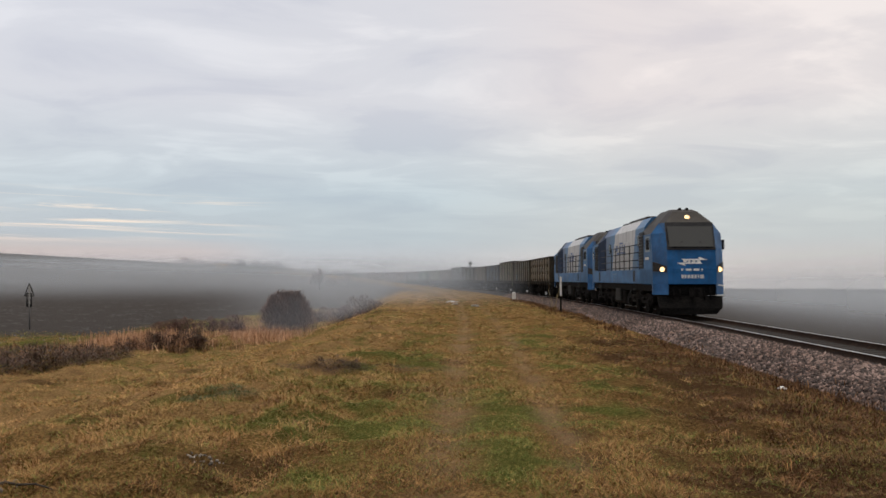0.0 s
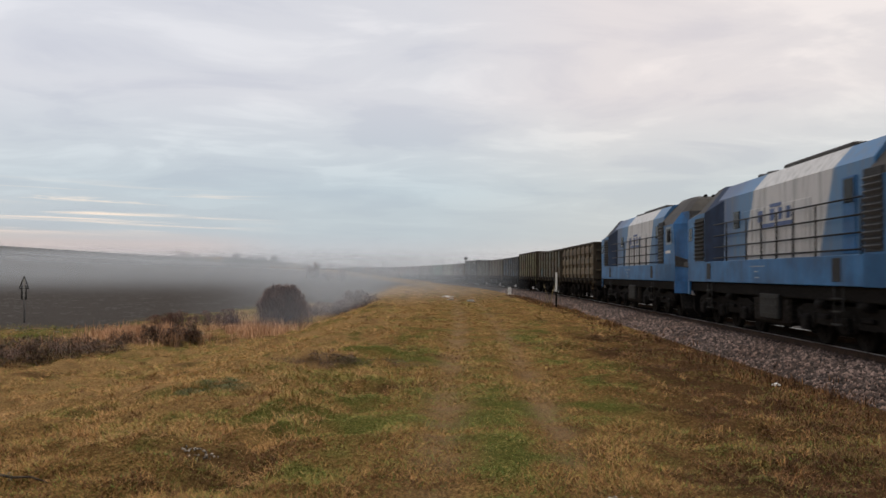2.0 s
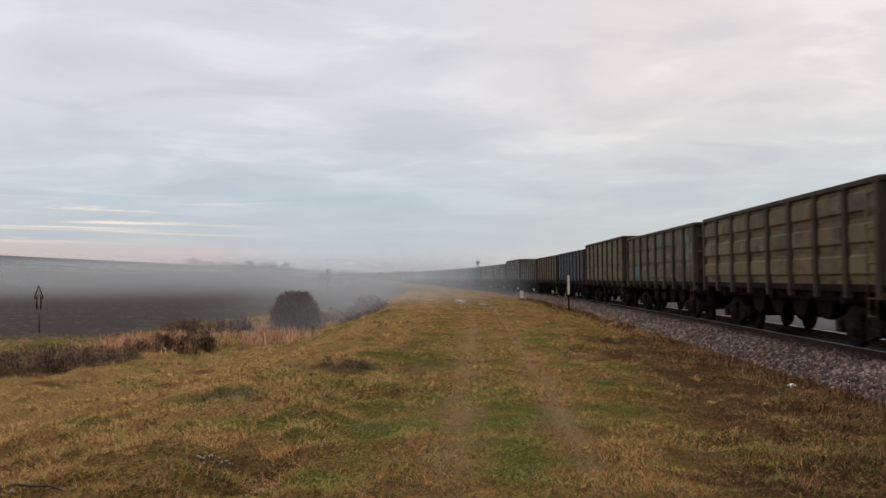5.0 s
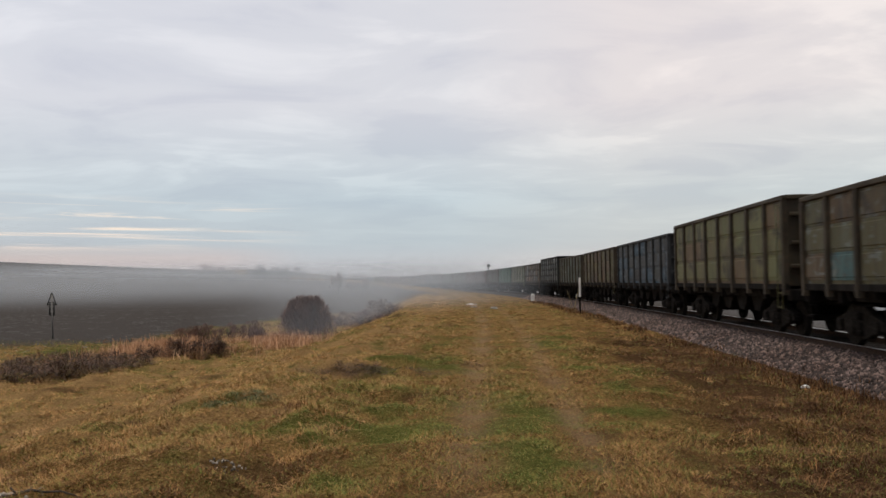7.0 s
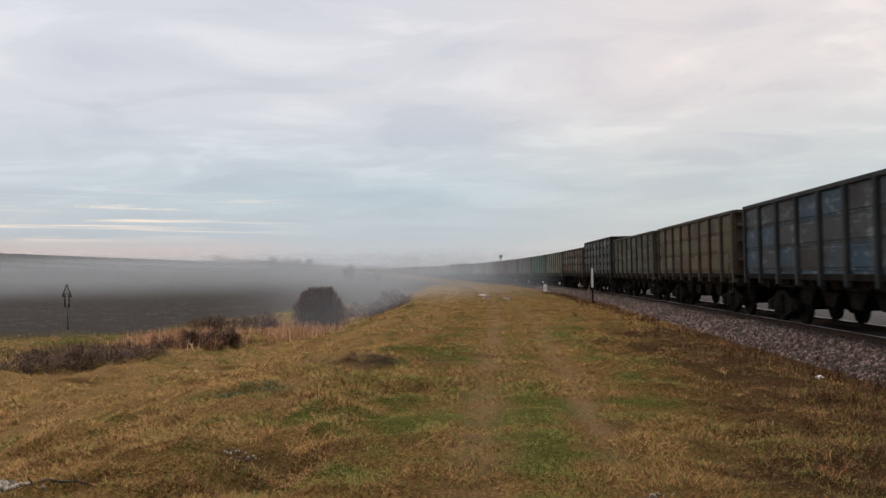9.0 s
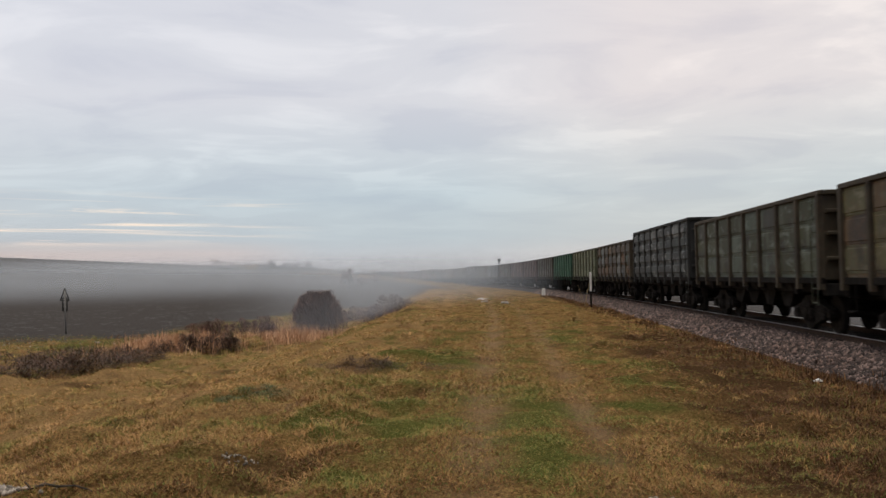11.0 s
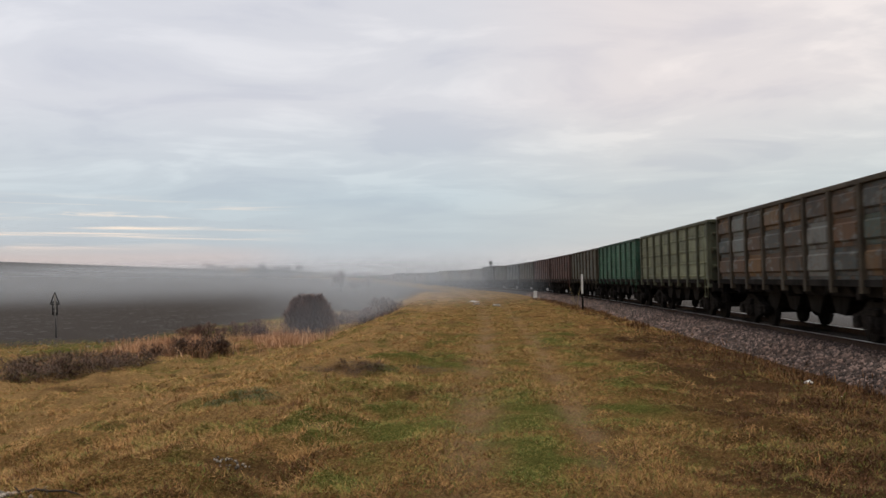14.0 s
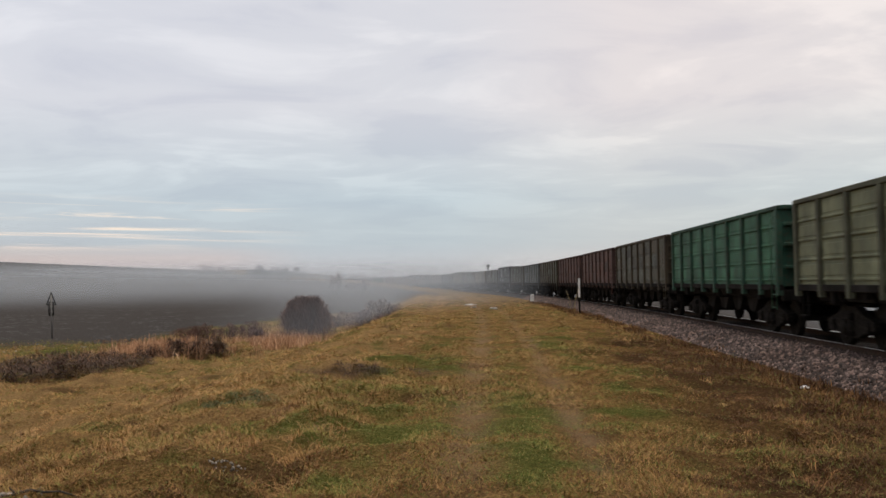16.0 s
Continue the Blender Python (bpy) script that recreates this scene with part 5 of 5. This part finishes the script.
def shrub(name, x, y, w, d, h, n, width, mat, label, category, seed, stems=7):
    rnd = random.Random(seed)
    top = tagged(new(name), label, category)
    z = float(ground_z(x, y, False))
    top.matrix_basis = pose(x, y, z - 0.03)
    for i in range(stems):
        part("stem", limb(h, w, i, stems, 0.018 + 0.008 * h, rnd), M_BARK, top, "dark bare stem")
    v, f = twig_cloud(n, w, d, h, width, 0.0, seed, 16 if h > 1.5 else 13, name != "bush")
    ob = raw("crown", v, f, mat, "tangle of fine bare twigs", "", "stuff")
    ob.parent = top
    return top


def make_scrub():
    shrub("bush", -8.4, 51.5, 3.7, 3.0, 2.32, 13000, 0.034, M_REDTWIG, "round leafless reddish-brown bush beside the ditch", "bush", 3)
    shrub("bush", -5.6, 57.5, 3.6, 2.6, 1.25, 3600, 0.035, M_REDTWIG, "low leafless brown scrub behind the bush", "bush", 4)
    shrub("bush", -7.4, 60.0, 3.6, 2.4, 1.2, 3200, 0.035, M_TWIG, "low leafless brown scrub behind the bush", "bush", 5)
    shrub("bush", -4.6, 63.0, 3.2, 2.2, 1.5, 2400, 0.045, M_TWIG, "thin leafless shrub at the foot of the bank", "bush", 6)
    for i, (x, y, w, h) in enumerate([(-11.2, 50.0, 2.2, 1.1), (-12.4, 49.0, 2.0, 1.0), (-13.3, 47.0, 1.8, 1.1), (-14.4, 48.0, 2.2, 0.9), (-10.6, 47.5, 1.4, 0.8)]):
        shrub("bush", x, y, w, w * 0.8, h, 1900, 0.03, M_REDTWIG, "low dead brown scrub along the ditch", "bush", 20 + i, 5)
    for i, (x, y, w, h, n) in enumerate([(-13.4, 26.0, 4.2, 0.65, 5200), (-12.2, 27.4, 3.4, 0.8, 4600), (-11.6, 29.6, 3.2, 0.55, 3600), (-12.4, 31.8, 2.6, 0.7, 3000), (-10.9, 35.6, 2.2, 1.0, 3600),
                                         (-10.0, 36.6, 1.8, 0.9, 2600), (-14.6, 29.0, 3.0, 0.7, 3000), (-15.0, 33.0, 3.2, 0.6, 2400), (-12.0, 34.6, 1.6, 0.7, 1500)]):
        shrub("bramble", x, y, w, w * 0.7, h, n, 0.024, M_BRAMBLE, "dark tangled heap of dead bramble stems", "bramble", 40 + i, 2)
    for i, (x, y, w, h, n) in enumerate([(-1.85, 17.4, 1.2, 0.32, 2600), (-0.9, 17.1, 2.3, 0.15, 2200), (-2.75, 17.3, 1.7, 0.16, 1700), (-1.6, 17.0, 1.8, 0.14, 1500)]):
        shrub("weed_clump", x, y, w, w * 0.6, h, n, 0.010, M_BRAMBLE, "low dark clump of withered weeds in the grass", "weeds", 60 + i, 0)


M_GREENWEED = island("green_weed", [(0.02, 0.035, 0.010), (0.05, 0.075, 0.018), (0.085, 0.11, 0.03), (0.12, 0.085, 0.035)], 0.8)


def make_verge_weeds():
    """Green weed clumps in the grass and dark dead weeds creeping on to the ballast foot."""
    for i, (x, y, w, h) in enumerate([(-3.3, 14.3, 1.0, 0.16), (-3.0, 13.6, 0.8, 0.14), (-3.6, 13.4, 0.7, 0.12)]):
        shrub("weed_clump", x, y, w, w * 0.7, h, 1100, 0.012, M_GREENWEED, "low clump of green weeds in the grass", "weeds", 80 + i, 0)
    n = 15000
    s = -20 + 75 * RNG.random(n) ** 1.5
    lat = -3.2 + RNG.normal(0, 0.42, n)
    clump = value_noise(s, lat * 3, 0.9, 91)
    keep = clump + 0.35 * (-3.0 - lat) > 0.06
    s, lat = s[keep], lat[keep]
    x, y, th = (np.interp(s, S_LINE, a) for a in (LINE_X, LINE_Y, TH))
    x, y = x + lat * np.cos(th), y - lat * np.sin(th)
    z = np.maximum(ground_z(x, y), np.interp(lat, [-3.15, -2.75, -2.35], [-0.62, -0.42, -0.27])) - 0.02
    m = len(x)
    r = np.hypot(x, y)
    V, F = blades(np.stack([x, y, z], -1), random_dirs(m, 0.8), RNG.uniform(0.08, 0.24, m), RNG.uniform(0.005, 0.011, m) * (0.7 + r / 12), RNG.uniform(0.1, 0.5, m))
    with_tone(raw("dead_verge_weeds", V, F, toned("dead_verge_weed", GRASS_TONES), "dark dead weeds along the ballast foot", "weeds", "stuff"), RNG.uniform(0.0, 0.26, m), 6)


def make_reeds():
    """A belt of dry tan reed grass along the ditch."""
    n = 24000
    u = RNG.random(n)
    cx, cy = -14.0 + 8.4 * u, 38.0 + 9.0 * u
    x, y = cx + RNG.normal(0, 1.0, n), cy + RNG.normal(0, 2.4, n)
    clump = value_noise(x, y, 2.0, 71) + 0.5 * value_noise(x, y, 0.7, 73)
    keep = (clump > 0.0 - 0.25 * u) & (u < 0.62 + 0.15 * RNG.random(n))
    x, y = x[keep], y[keep]
    m = len(x)
    base = np.stack([x, y, ground_z(x, y, False) - 0.03], -1)
    V, F = blades(base, random_dirs(m, 0.5), RNG.uniform(0.25, 0.8, m) * (0.7 + 1.1 * np.clip(clump[keep], 0, 1)), RNG.uniform(0.015, 0.035, m), RNG.uniform(0.0, 0.35, m))
    tone = RNG.uniform(0, 1, m)
    mat = toned("dry_reed", [(0.0, (0.25, 0.13, 0.075)), (0.5, (0.47, 0.275, 0.16)), (1.0, (0.60, 0.40, 0.25))])
    with_tone(raw("dry_reeds", V, F, mat, "belt of dry tan reed grass along the ditch", "reeds", "stuff"), tone, 6)
    # sparse pale stubble and clods at the edge of the ploughed field
    n = 6000
    x, y = RNG.uniform(-30, -9, n), RNG.uniform(36, 50, n)
    keep = x - line_x(y) < -19
    x, y = x[keep], y[keep]
    m = len(x)
    base = np.stack([x, y, ground_z(x, y, False) - 0.02], -1)
    V, F = blades(base, random_dirs(m, 0.6), RNG.uniform(0.06, 0.24, m), RNG.uniform(0.012, 0.03, m), RNG.uniform(0.1, 0.5, m))
    tone = np.where(value_noise(x, y, 3.0, 72) > 0.0, RNG.uniform(0.7, 1.0, m), RNG.uniform(0.05, 0.42, m))
    with_tone(raw("field_margin_grass", V, F, toned("field_margin", GRASS_TONES), "rough grass at the edge of the ploughed field", "grass", "stuff"), tone, 6)


def make_clods():
    """Turned clods and furrow crumbs over the near ploughed field."""
    n = 16000
    r = 52 * (300 / 52) ** RNG.random(n)
    az = np.radians(RNG.uniform(-34, -6, n))
    x, y = r * np.sin(az), r * np.cos(az)
    keep = ploughed(x, y) > 0.6
    x, y, r = x[keep], y[keep], r[keep]
    n = len(x)
    oct_v = np.array([(1, 0, 0), (0, 1, 0), (-1, 0, 0), (0, -1, 0), (0, 0, 0.8)])
    oct_f = np.array([(0, 1, 4), (1, 2, 4), (2, 3, 4), (3, 0, 4)])
    size = RNG.uniform(0.05, 0.14, n)[:, None, None] * np.sqrt(r / 60)[:, None, None] * RNG.uniform(0.5, 1.2, (n, 5, 3)) * np.array([1.8, 1, 0.4])
    V = oct_v[None] * size + np.stack([x, y, ground_z(x, y, False) - 0.02], -1)[:, None]
    F = oct_f[None] + (np.arange(n) * 5)[:, None, None]
    mat = island("turned_clods", [(0.026, 0.0235, 0.022), (0.036, 0.033, 0.031), (0.048, 0.044, 0.041), (0.030, 0.028, 0.026)], 0.95)
    raw("field_clods", V.reshape(-1, 3), F.reshape(-1, 3), mat, "dark turned clods of the ploughed field", "soil", "stuff")


def bare_tree(x, y, h, w, n, seed, label, lift=0.28):
    top = tagged(new("tree"), label, "tree", "trees on the skyline")
    top.matrix_basis = pose(x, y, float(ground_z(x, y, False)) - 0.4)
    b = tube(B(), (0, 0, 0), (0.1, 0, h * 0.4), h * 0.03, 7, 0, h * 0.02)
    rnd = random.Random(seed)
    for i in range(7):
        a = i * 0.9 + rnd.uniform(-0.3, 0.3)
        s = Vector((0.06, 0, h * rnd.uniform(0.25, 0.4)))
        tube(b, s, s + Vector((math.cos(a) * w * 0.35, math.sin(a) * w * 0.35, h * rnd.uniform(0.3, 0.5))), h * 0.012, 5, 0, h * 0.003)
    part("trunk", b, M_BARK, top, "dark trunk and limbs")
    v, f = twig_cloud(n, w, w, h * (1 - lift), 0.012 * h + 0.05, h * lift, seed, 9)
    ob = raw("crown", v, f, M_TWIG, "bare twiggy crown")
    ob.parent = top


def make_trees():
    rnd = random.Random(5)
    for i in range(40):
        az = radians(-15.9 + 11.5 * (i / 39) ** 0.9 + rnd.uniform(-0.25, 0.25))
        r = rnd.uniform(500, 530)
        big = i in (0, 1, 11, 12, 17, 18, 19)
        h = rnd.uniform(3.6, 4.8) if big else rnd.uniform(2.2, 3.2)
        bare_tree(r * math.sin(az), r * math.cos(az), h, h * rnd.uniform(1.0, 1.6), 700, 100 + i, "small leafless tree on the misty skyline", 0.06)
    # taller bare trees in the mist behind the bush
    for i, (x, y, h, w) in enumerate([(-27.0, 212.0, 5.6, 4.6), (-21.0, 218.0, 4.0, 5.0), (-24.0, 214.0, 3.4, 6.0), (-14.0, 220.0, 3.4, 7.0), (-9.0, 216.0, 3.0, 7.0)]):
        bare_tree(x, y, h, w, 1500, 200 + i, "leafless tree standing in mist by the line")


# ---- mist: thin upright sheets of droplets, brightened by a normal turned to the sky ----
def mist_material(name, density, patch, lo, hi):
    """Part clear, part scattering, torn by slow noise; thinned towards the sheet's edges by its own mark."""
    m = bpy.data.materials.new(name)
    m.use_nodes = True
    n, l = m.node_tree.nodes, m.node_tree.links
    n.clear()
    out = n.new("ShaderNodeOutputMaterial")
    clear = n.new("ShaderNodeBsdfTransparent")
    body = node(n, "ShaderNodeBsdfDiffuse", Color=(0.86, 0.93, 1.0, 1))
    up = node(n, "ShaderNodeCombineXYZ")
    up.inputs[2].default_value = 1.0          # normal set straight up, which brightens the upright sheet
    l.new(up.outputs[0], body.inputs["Normal"])
    co = n.new("ShaderNodeTexCoord")
    mp = n.new("ShaderNodeMapping")
    mp.inputs["Scale"].default_value = (patch, patch, patch * 2.5)
    l.new(co.outputs["Object"], mp.inputs["Vector"])
    torn = node(n, "ShaderNodeMapRange")
    torn.interpolation_type = "SMOOTHSTEP"
    torn.inputs["From Min"].default_value, torn.inputs["From Max"].default_value = 0.3, 0.7
    torn.inputs["To Min"].default_value, torn.inputs["To Max"].default_value = lo * density, hi * density
    l.new(noise_node(n, l, mp.outputs[0], 1.0, 3, 0.5), torn.inputs["Value"])
    thin = n.new("ShaderNodeAttribute")
    thin.attribute_name = "thin"
    mul = node(n, "ShaderNodeMath")
    mul.operation = "MULTIPLY"
    l.new(torn.outputs[0], mul.inputs[0])
    l.new(thin.outputs["Fac"], mul.inputs[1])
    mix = n.new("ShaderNodeMixShader")
    l.new(mul.outputs[0], mix.inputs[0])
    l.new(clear.outputs[0], mix.inputs[1])
    l.new(body.outputs[0], mix.inputs[2])
    l.new(mix.outputs[0], out.inputs["Surface"])
    return m


def mist_bank(x0, x1, y0, y1, height, rise, mat, label, ends=(6, 6)):
    """An upright sheet from (x0, y0) to (x1, y1) on the ground: thickens over its first metres, fades out towards the top."""
    k, rows = 90, 14
    t = np.linspace(0, 1, k)
    x, y = x0 + (x1 - x0) * t, y0 + (y1 - y0) * t
    g = np.minimum(ground_z(x, y, False), 3.0)
    up = np.linspace(0, 1, rows) ** 1.3
    Z = g[None] + up[:, None] * (height - g)[None]
    V = np.stack([np.tile(x, (rows, 1)), np.tile(y, (rows, 1)), Z], -1).reshape(-1, 3)
    i = np.arange(rows * k).reshape(rows, k)
    F = np.stack([i[:-1, :-1], i[:-1, 1:], i[1:, 1:], i[1:, :-1]], -1).reshape(-1, 4)
    ob = raw("mist_bank", V, F, mat, label, "mist", "stuff")
    side = np.clip(t * ends[0], 0, 1) * np.clip((1 - t) * ends[1], 0, 1)
    v = smooth(0, rise, Z - g[None]) * smooth(1.0, 0.45, np.repeat(up[:, None], k, 1)) * side[None]
    a = ob.data.attributes.new("thin", "FLOAT", "POINT")
    a.data.foreach_set("value", v.ravel().astype(np.float32))
    ob.visible_shadow = False
    return ob


def make_mist():
    """Thin at first and thicker with distance: banks one behind another over the fields and the line."""
    def bank(density, patch, torn, *places, top, rise, label, ends=(20, 5)):
        m = mist_material("mist", density, patch, torn, 1.0)
        for x0, x1, y0, y1 in places:
            mist_bank(x0, x1, y0, y1, top, rise, m, label, ends)
    bank(0.36, 0.008, 0.85, (-420, 60, 330, 350), top=13.0, rise=3.0, label="thick grey mist under the hill")
    bank(0.24, 0.008, 0.85, (-420, -50, 302, 306), top=26, rise=3.0, label="pale haze before the hill", ends=(20, 3))
    bank(0.32, 0.008, 0.85, (-330, 52, 255, 268), top=9.0, rise=3.0, label="thick grey mist under the hill")
    bank(0.26, 0.015, 0.8, (-250, 44, 195, 205), top=7.6, rise=2.6, label="grey mist over the ploughed field")
    bank(0.23, 0.02, 0.7, (-170, 36, 142, 150), top=6.4, rise=2.2, label="thin mist over the ploughed field", ends=(15, 5))
    bank(0.21, 0.03, 0.6, (-120, 11, 105, 108), top=5.2, rise=2.0, label="faint mist over the near ploughed field", ends=(12, 5))
    bank(0.26, 0.06, 0.4, (-20, 9.5, 78, 81), top=5.0, rise=1.4, label="drifting low mist by the line", ends=(3, 3))
    bank(0.24, 0.12, 0.45, (-13, 7, 55.5, 57.5), top=3.4, rise=0.9, label="thin smoke-like mist over the ditch", ends=(3, 3))
    bank(0.17, 0.12, 0.4, (-13, 5, 43.5, 45.5), top=2.8, rise=0.9, label="thin smoke-like mist over the ditch", ends=(3, 3))
    bank(0.30, 0.01, 0.9, (24, 300, 170, 130), (22, 220, 112, 82), (19, 150, 74, 40), (17, 90, 50, 4), top=5.0, rise=2.2, label="grey mist over the low eastern field", ends=(12, 30))


# ---- small things along the line ----
def make_line_things():
    def z(x, y):
        return float(ground_z(x, y, False))
    x, y = 7.75, 50.6
    top = tagged(new("marker_post"), "thin black and white striped marker post", "marker post")
    top.matrix_basis = pose(x, y, z(x, y) - 0.1)
    part("lower_post", box(B(), (0, 0, 0.55), (0.10, 0.10, 1.1), 0.01), M_BLACK, top, "black lower half")
    part("upper_post", box(B(), (0, 0, 1.66), (0.11, 0.11, 1.13), 0.012), M_WHITE, top, "white upper half")
    top = tagged(new("dry_weed"), "thin dry weed stalks standing by the marker post", "weeds")
    top.matrix_basis = pose(7.35, 50.3, z(7.35, 50.3))
    for i, (x0, x1, h) in enumerate(((-0.35, 0.3, 1.5), (0.3, -0.4, 1.4), (0.05, 0.15, 1.1), (-0.15, -0.3, 0.8))):
        part("stalk", tube(B(), (x0 * 0.3, 0, -0.05), (x1, 0, h), 0.014, 5, 0, 0.008), M_STALK, top)
    p = on_line(60, -3.1)
    top = tagged(new("distance_stone"), "short white painted distance stone", "marker stone")
    top.matrix_basis = pose(p.x, p.y, z(p.x, p.y) - 0.05)
    part("stone", loft(B(), [[(-a, -b, c), (a, -b, c), (a, b, c), (-a, b, c)] for a, b, c in ((0.17, 0.12, 0), (0.16, 0.11, 0.66), (0.11, 0.07, 0.74))]), M_WHITE, top)
    # field sign post with a triangular lattice head
    x, y = -24.3, 52.8
    top = tagged(new("sign_post"), "weathered post with a triangular lattice head at the field edge", "sign post")
    top.matrix_basis = pose(x, y, z(x, y) - 0.1)
    part("post", tube(B(), (0, 0, 0), (-0.06, 0, 2.75), 0.055, 8), M_POST, top, "grey weathered post")
    b = B()
    for p0, p1 in (((-0.34, 0, 2.15), (-0.06, 0, 2.9)), ((0.22, 0, 2.15), (-0.06, 0, 2.9)), ((-0.34, 0, 2.15), (0.22, 0, 2.15)), ((-0.2, 0, 1.5), (-0.2, 0, 2.3)),
                   ((0.08, 0, 1.5), (0.08, 0, 2.3)), ((-0.2, 0, 1.5), (0.08, 0, 2.0)), ((0.08, 0, 1.5), (-0.2, 0, 2.0)), ((-0.2, 0, 1.5), (0.08, 0, 1.5)), ((-0.2, 0, 2.3), (0.08, 0, 2.3))):
        tube(b, p0, p1, 0.035, 6)
    part("lattice_head", b, M_TARSTEEL, top, "dark triangular lattice head")
    # railway signal beyond the train
    p = on_line(147, 3.0)
    top = tagged(new("railway_signal"), "dark railway signal with round head behind the train", "railway signal")
    top.matrix_basis = pose(p.x, p.y, -1.2)
    part("mast", tube(B(), (0, 0, 0), (0, 0, 5.7), 0.08, 8), M_TARSTEEL, top, "dark mast")
    b = tube(B(), (0, -0.12, 5.85), (0, 0.06, 5.85), 0.36, 16)
    box(b, (0, 0, 5.5), (0.36, 0.2, 0.7), 0.05)
    part("signal_head", b, M_TARSTEEL, top, "round black signal head")
    b = tube(B(), (0, -0.2, 5.5), (0, -0.12, 5.5), 0.13, 12)
    part("signal_plate", b, M_WHITE, top, "pale plate")
    # litter and rubble
    def scrap(name, x, y, w, d, h, mat, label, cat, seed):
        rnd = random.Random(seed)
        b = B()
        for i in range(3):
            box(b, (rnd.uniform(-w, w) * 0.3, rnd.uniform(-d, d) * 0.3, h * (0.4 + 0.2 * i)), (w * rnd.uniform(0.5, 1), d * rnd.uniform(0.5, 1), h * 0.6), h * 0.12, 0,
                pose(0, 0, 0, rnd.uniform(-12, 12), rnd.uniform(-12, 12), rnd.uniform(0, 180)))
        ob = part(name, b, mat, None, "", pose(x, y, float(ground_z(x, y)) + 0.01))
        tagged(ob, label, cat)
    scrap("plastic_litter", 6.36, 15.46, 0.13, 0.07, 0.05, M_WHITE, "white crumpled plastic litter at the ballast foot", "litter", 1)
    scrap("plastic_litter", 6.11, 13.68, 0.05, 0.03, 0.02, M_WHITE, "small white scrap of litter in the grass", "litter", 2)
    scrap("paper_litter", 1.78, 60.2, 0.5, 0.25, 0.07, M_PALE, "pale rubbish lying on the path", "litter", 3)
    scrap("paper_litter", 1.75, 66.0, 0.9, 0.4, 0.10, M_PALE, "pale rubbish lying on the path", "litter", 4)
    scrap("paper_litter", 2.95, 55.6, 0.5, 0.3, 0.10, M_PALE, "pale stone beside the path", "litter", 5)
    g = np.random.default_rng(9)

    def rubble(cx, cy, n, spread, size, label):
        V, F = [], []
        for i in range(n):
            b = bmesh.new()
            bmesh.ops.create_icosphere(b, subdivisions=1, radius=1)
            q = np.array([v.co for v in b.verts]) * g.uniform(0.75, 1.2, (len(b.verts), 1)) * g.uniform(0.6, 1.3, 3) * g.uniform(0.5, 1.0) * size
            x, y = cx + g.normal(0, spread), cy + g.normal(0, spread * 0.7)
            q += (x, y, float(ground_z(x, y)) + size * 0.4 + max(0, spread * 1.3 - math.hypot(x - cx, y - cy)) * 0.5)
            F += [[v.index + 0 for v in f.verts] for f in b.faces] if not V else [[v.index + 12 * i for v in f.verts] for f in b.faces]
            V += list(q)
            b.free()
        raw("rubble_heap", V, F, M_RUBBLE, label, "rubble", "stuff")
    rubble(-2.19, 8.5, 40, 0.11, 0.016, "small scatter of pale stones in the grass")
    rubble(-4.02, 7.40, 300, 0.17, 0.030, "heap of pale broken stones in the grass")
    rubble(1.56, 7.1, 25, 0.05, 0.018, "few pale stones in the grass")
    # pale stones and scraps turned up along the field's edge
    n = 150
    x, y = g.uniform(-27, -13, n), g.normal(42.0, 2.8, n)
    q = np.array([(1, 0, 0.1), (0, 1, 0), (-1, 0, 0.1), (0, -1, 0), (0, 0, 0.7)])[None] * g.uniform(0.02, 0.075, (n, 1, 1)) * g.uniform(0.5, 1.4, (n, 5, 3))
    q = q + np.stack([x, y, ground_z(x, y) + 0.03], -1)[:, None]
    f = np.array([(0, 1, 4), (1, 2, 4), (2, 3, 4), (3, 0, 4)])[None] + (np.arange(n) * 5)[:, None, None]
    raw("field_stones", q.reshape(-1, 3), f.reshape(-1, 3), M_RUBBLE, "pale stones scattered along the edge of the field", "stones", "stuff")
    # fallen branch
    pts = [(-3.72, 7.20, 0.03), (-3.62, 7.22, 0.05), (-3.52, 7.25, 0.08), (-3.40, 7.25, 0.06), (-3.26, 7.23, 0.07), (-3.12, 7.20, 0.04), (-3.00, 7.12, 0.01)]
    b = B()
    zb = float(ground_z(-3.35, 7.2)) + 0.03
    for i, (p0, p1) in enumerate(zip(pts, pts[1:])):
        r0 = 0.017 - 0.0022 * i
        tube(b, (p0[0], p0[1], p0[2] + zb), (p1[0], p1[1], p1[2] + zb), r0, 7, 0, r0 - 0.002)
    tube(b, (-3.62, 7.22, zb + 0.05), (-3.7, 7.26, zb + 0.10), 0.01, 6, 0, 0.005)
    tagged(part("fallen_branch", b, M_BARK), "dark bent fallen branch lying in the grass", "branch")


M_STALK = speckled("dry_stalk", [(0.22, 0.17, 0.09), (0.34, 0.27, 0.15)], 9, 0.8)
M_POST = speckled("weathered_post", [(0.14, 0.135, 0.13), (0.24, 0.235, 0.225)], 9, 0.85)
M_TARSTEEL = speckled("tarred_steel", [(0.022, 0.022, 0.022), (0.045, 0.044, 0.042)], 9, 0.75)
M_PALE = speckled("pale_rubbish", [(0.35, 0.34, 0.32), (0.5, 0.49, 0.46)], 8, 0.8)
M_RUBBLE = island("pale_broken_stone", [(0.05, 0.044, 0.036), (0.18, 0.155, 0.125), (0.44, 0.39, 0.33), (0.03, 0.026, 0.022)], 0.9)
make_grass()
make_tussocks()
make_scrub()
make_verge_weeds()
make_reeds()
make_clods()
make_trees()
make_mist()
make_line_things()


motions()
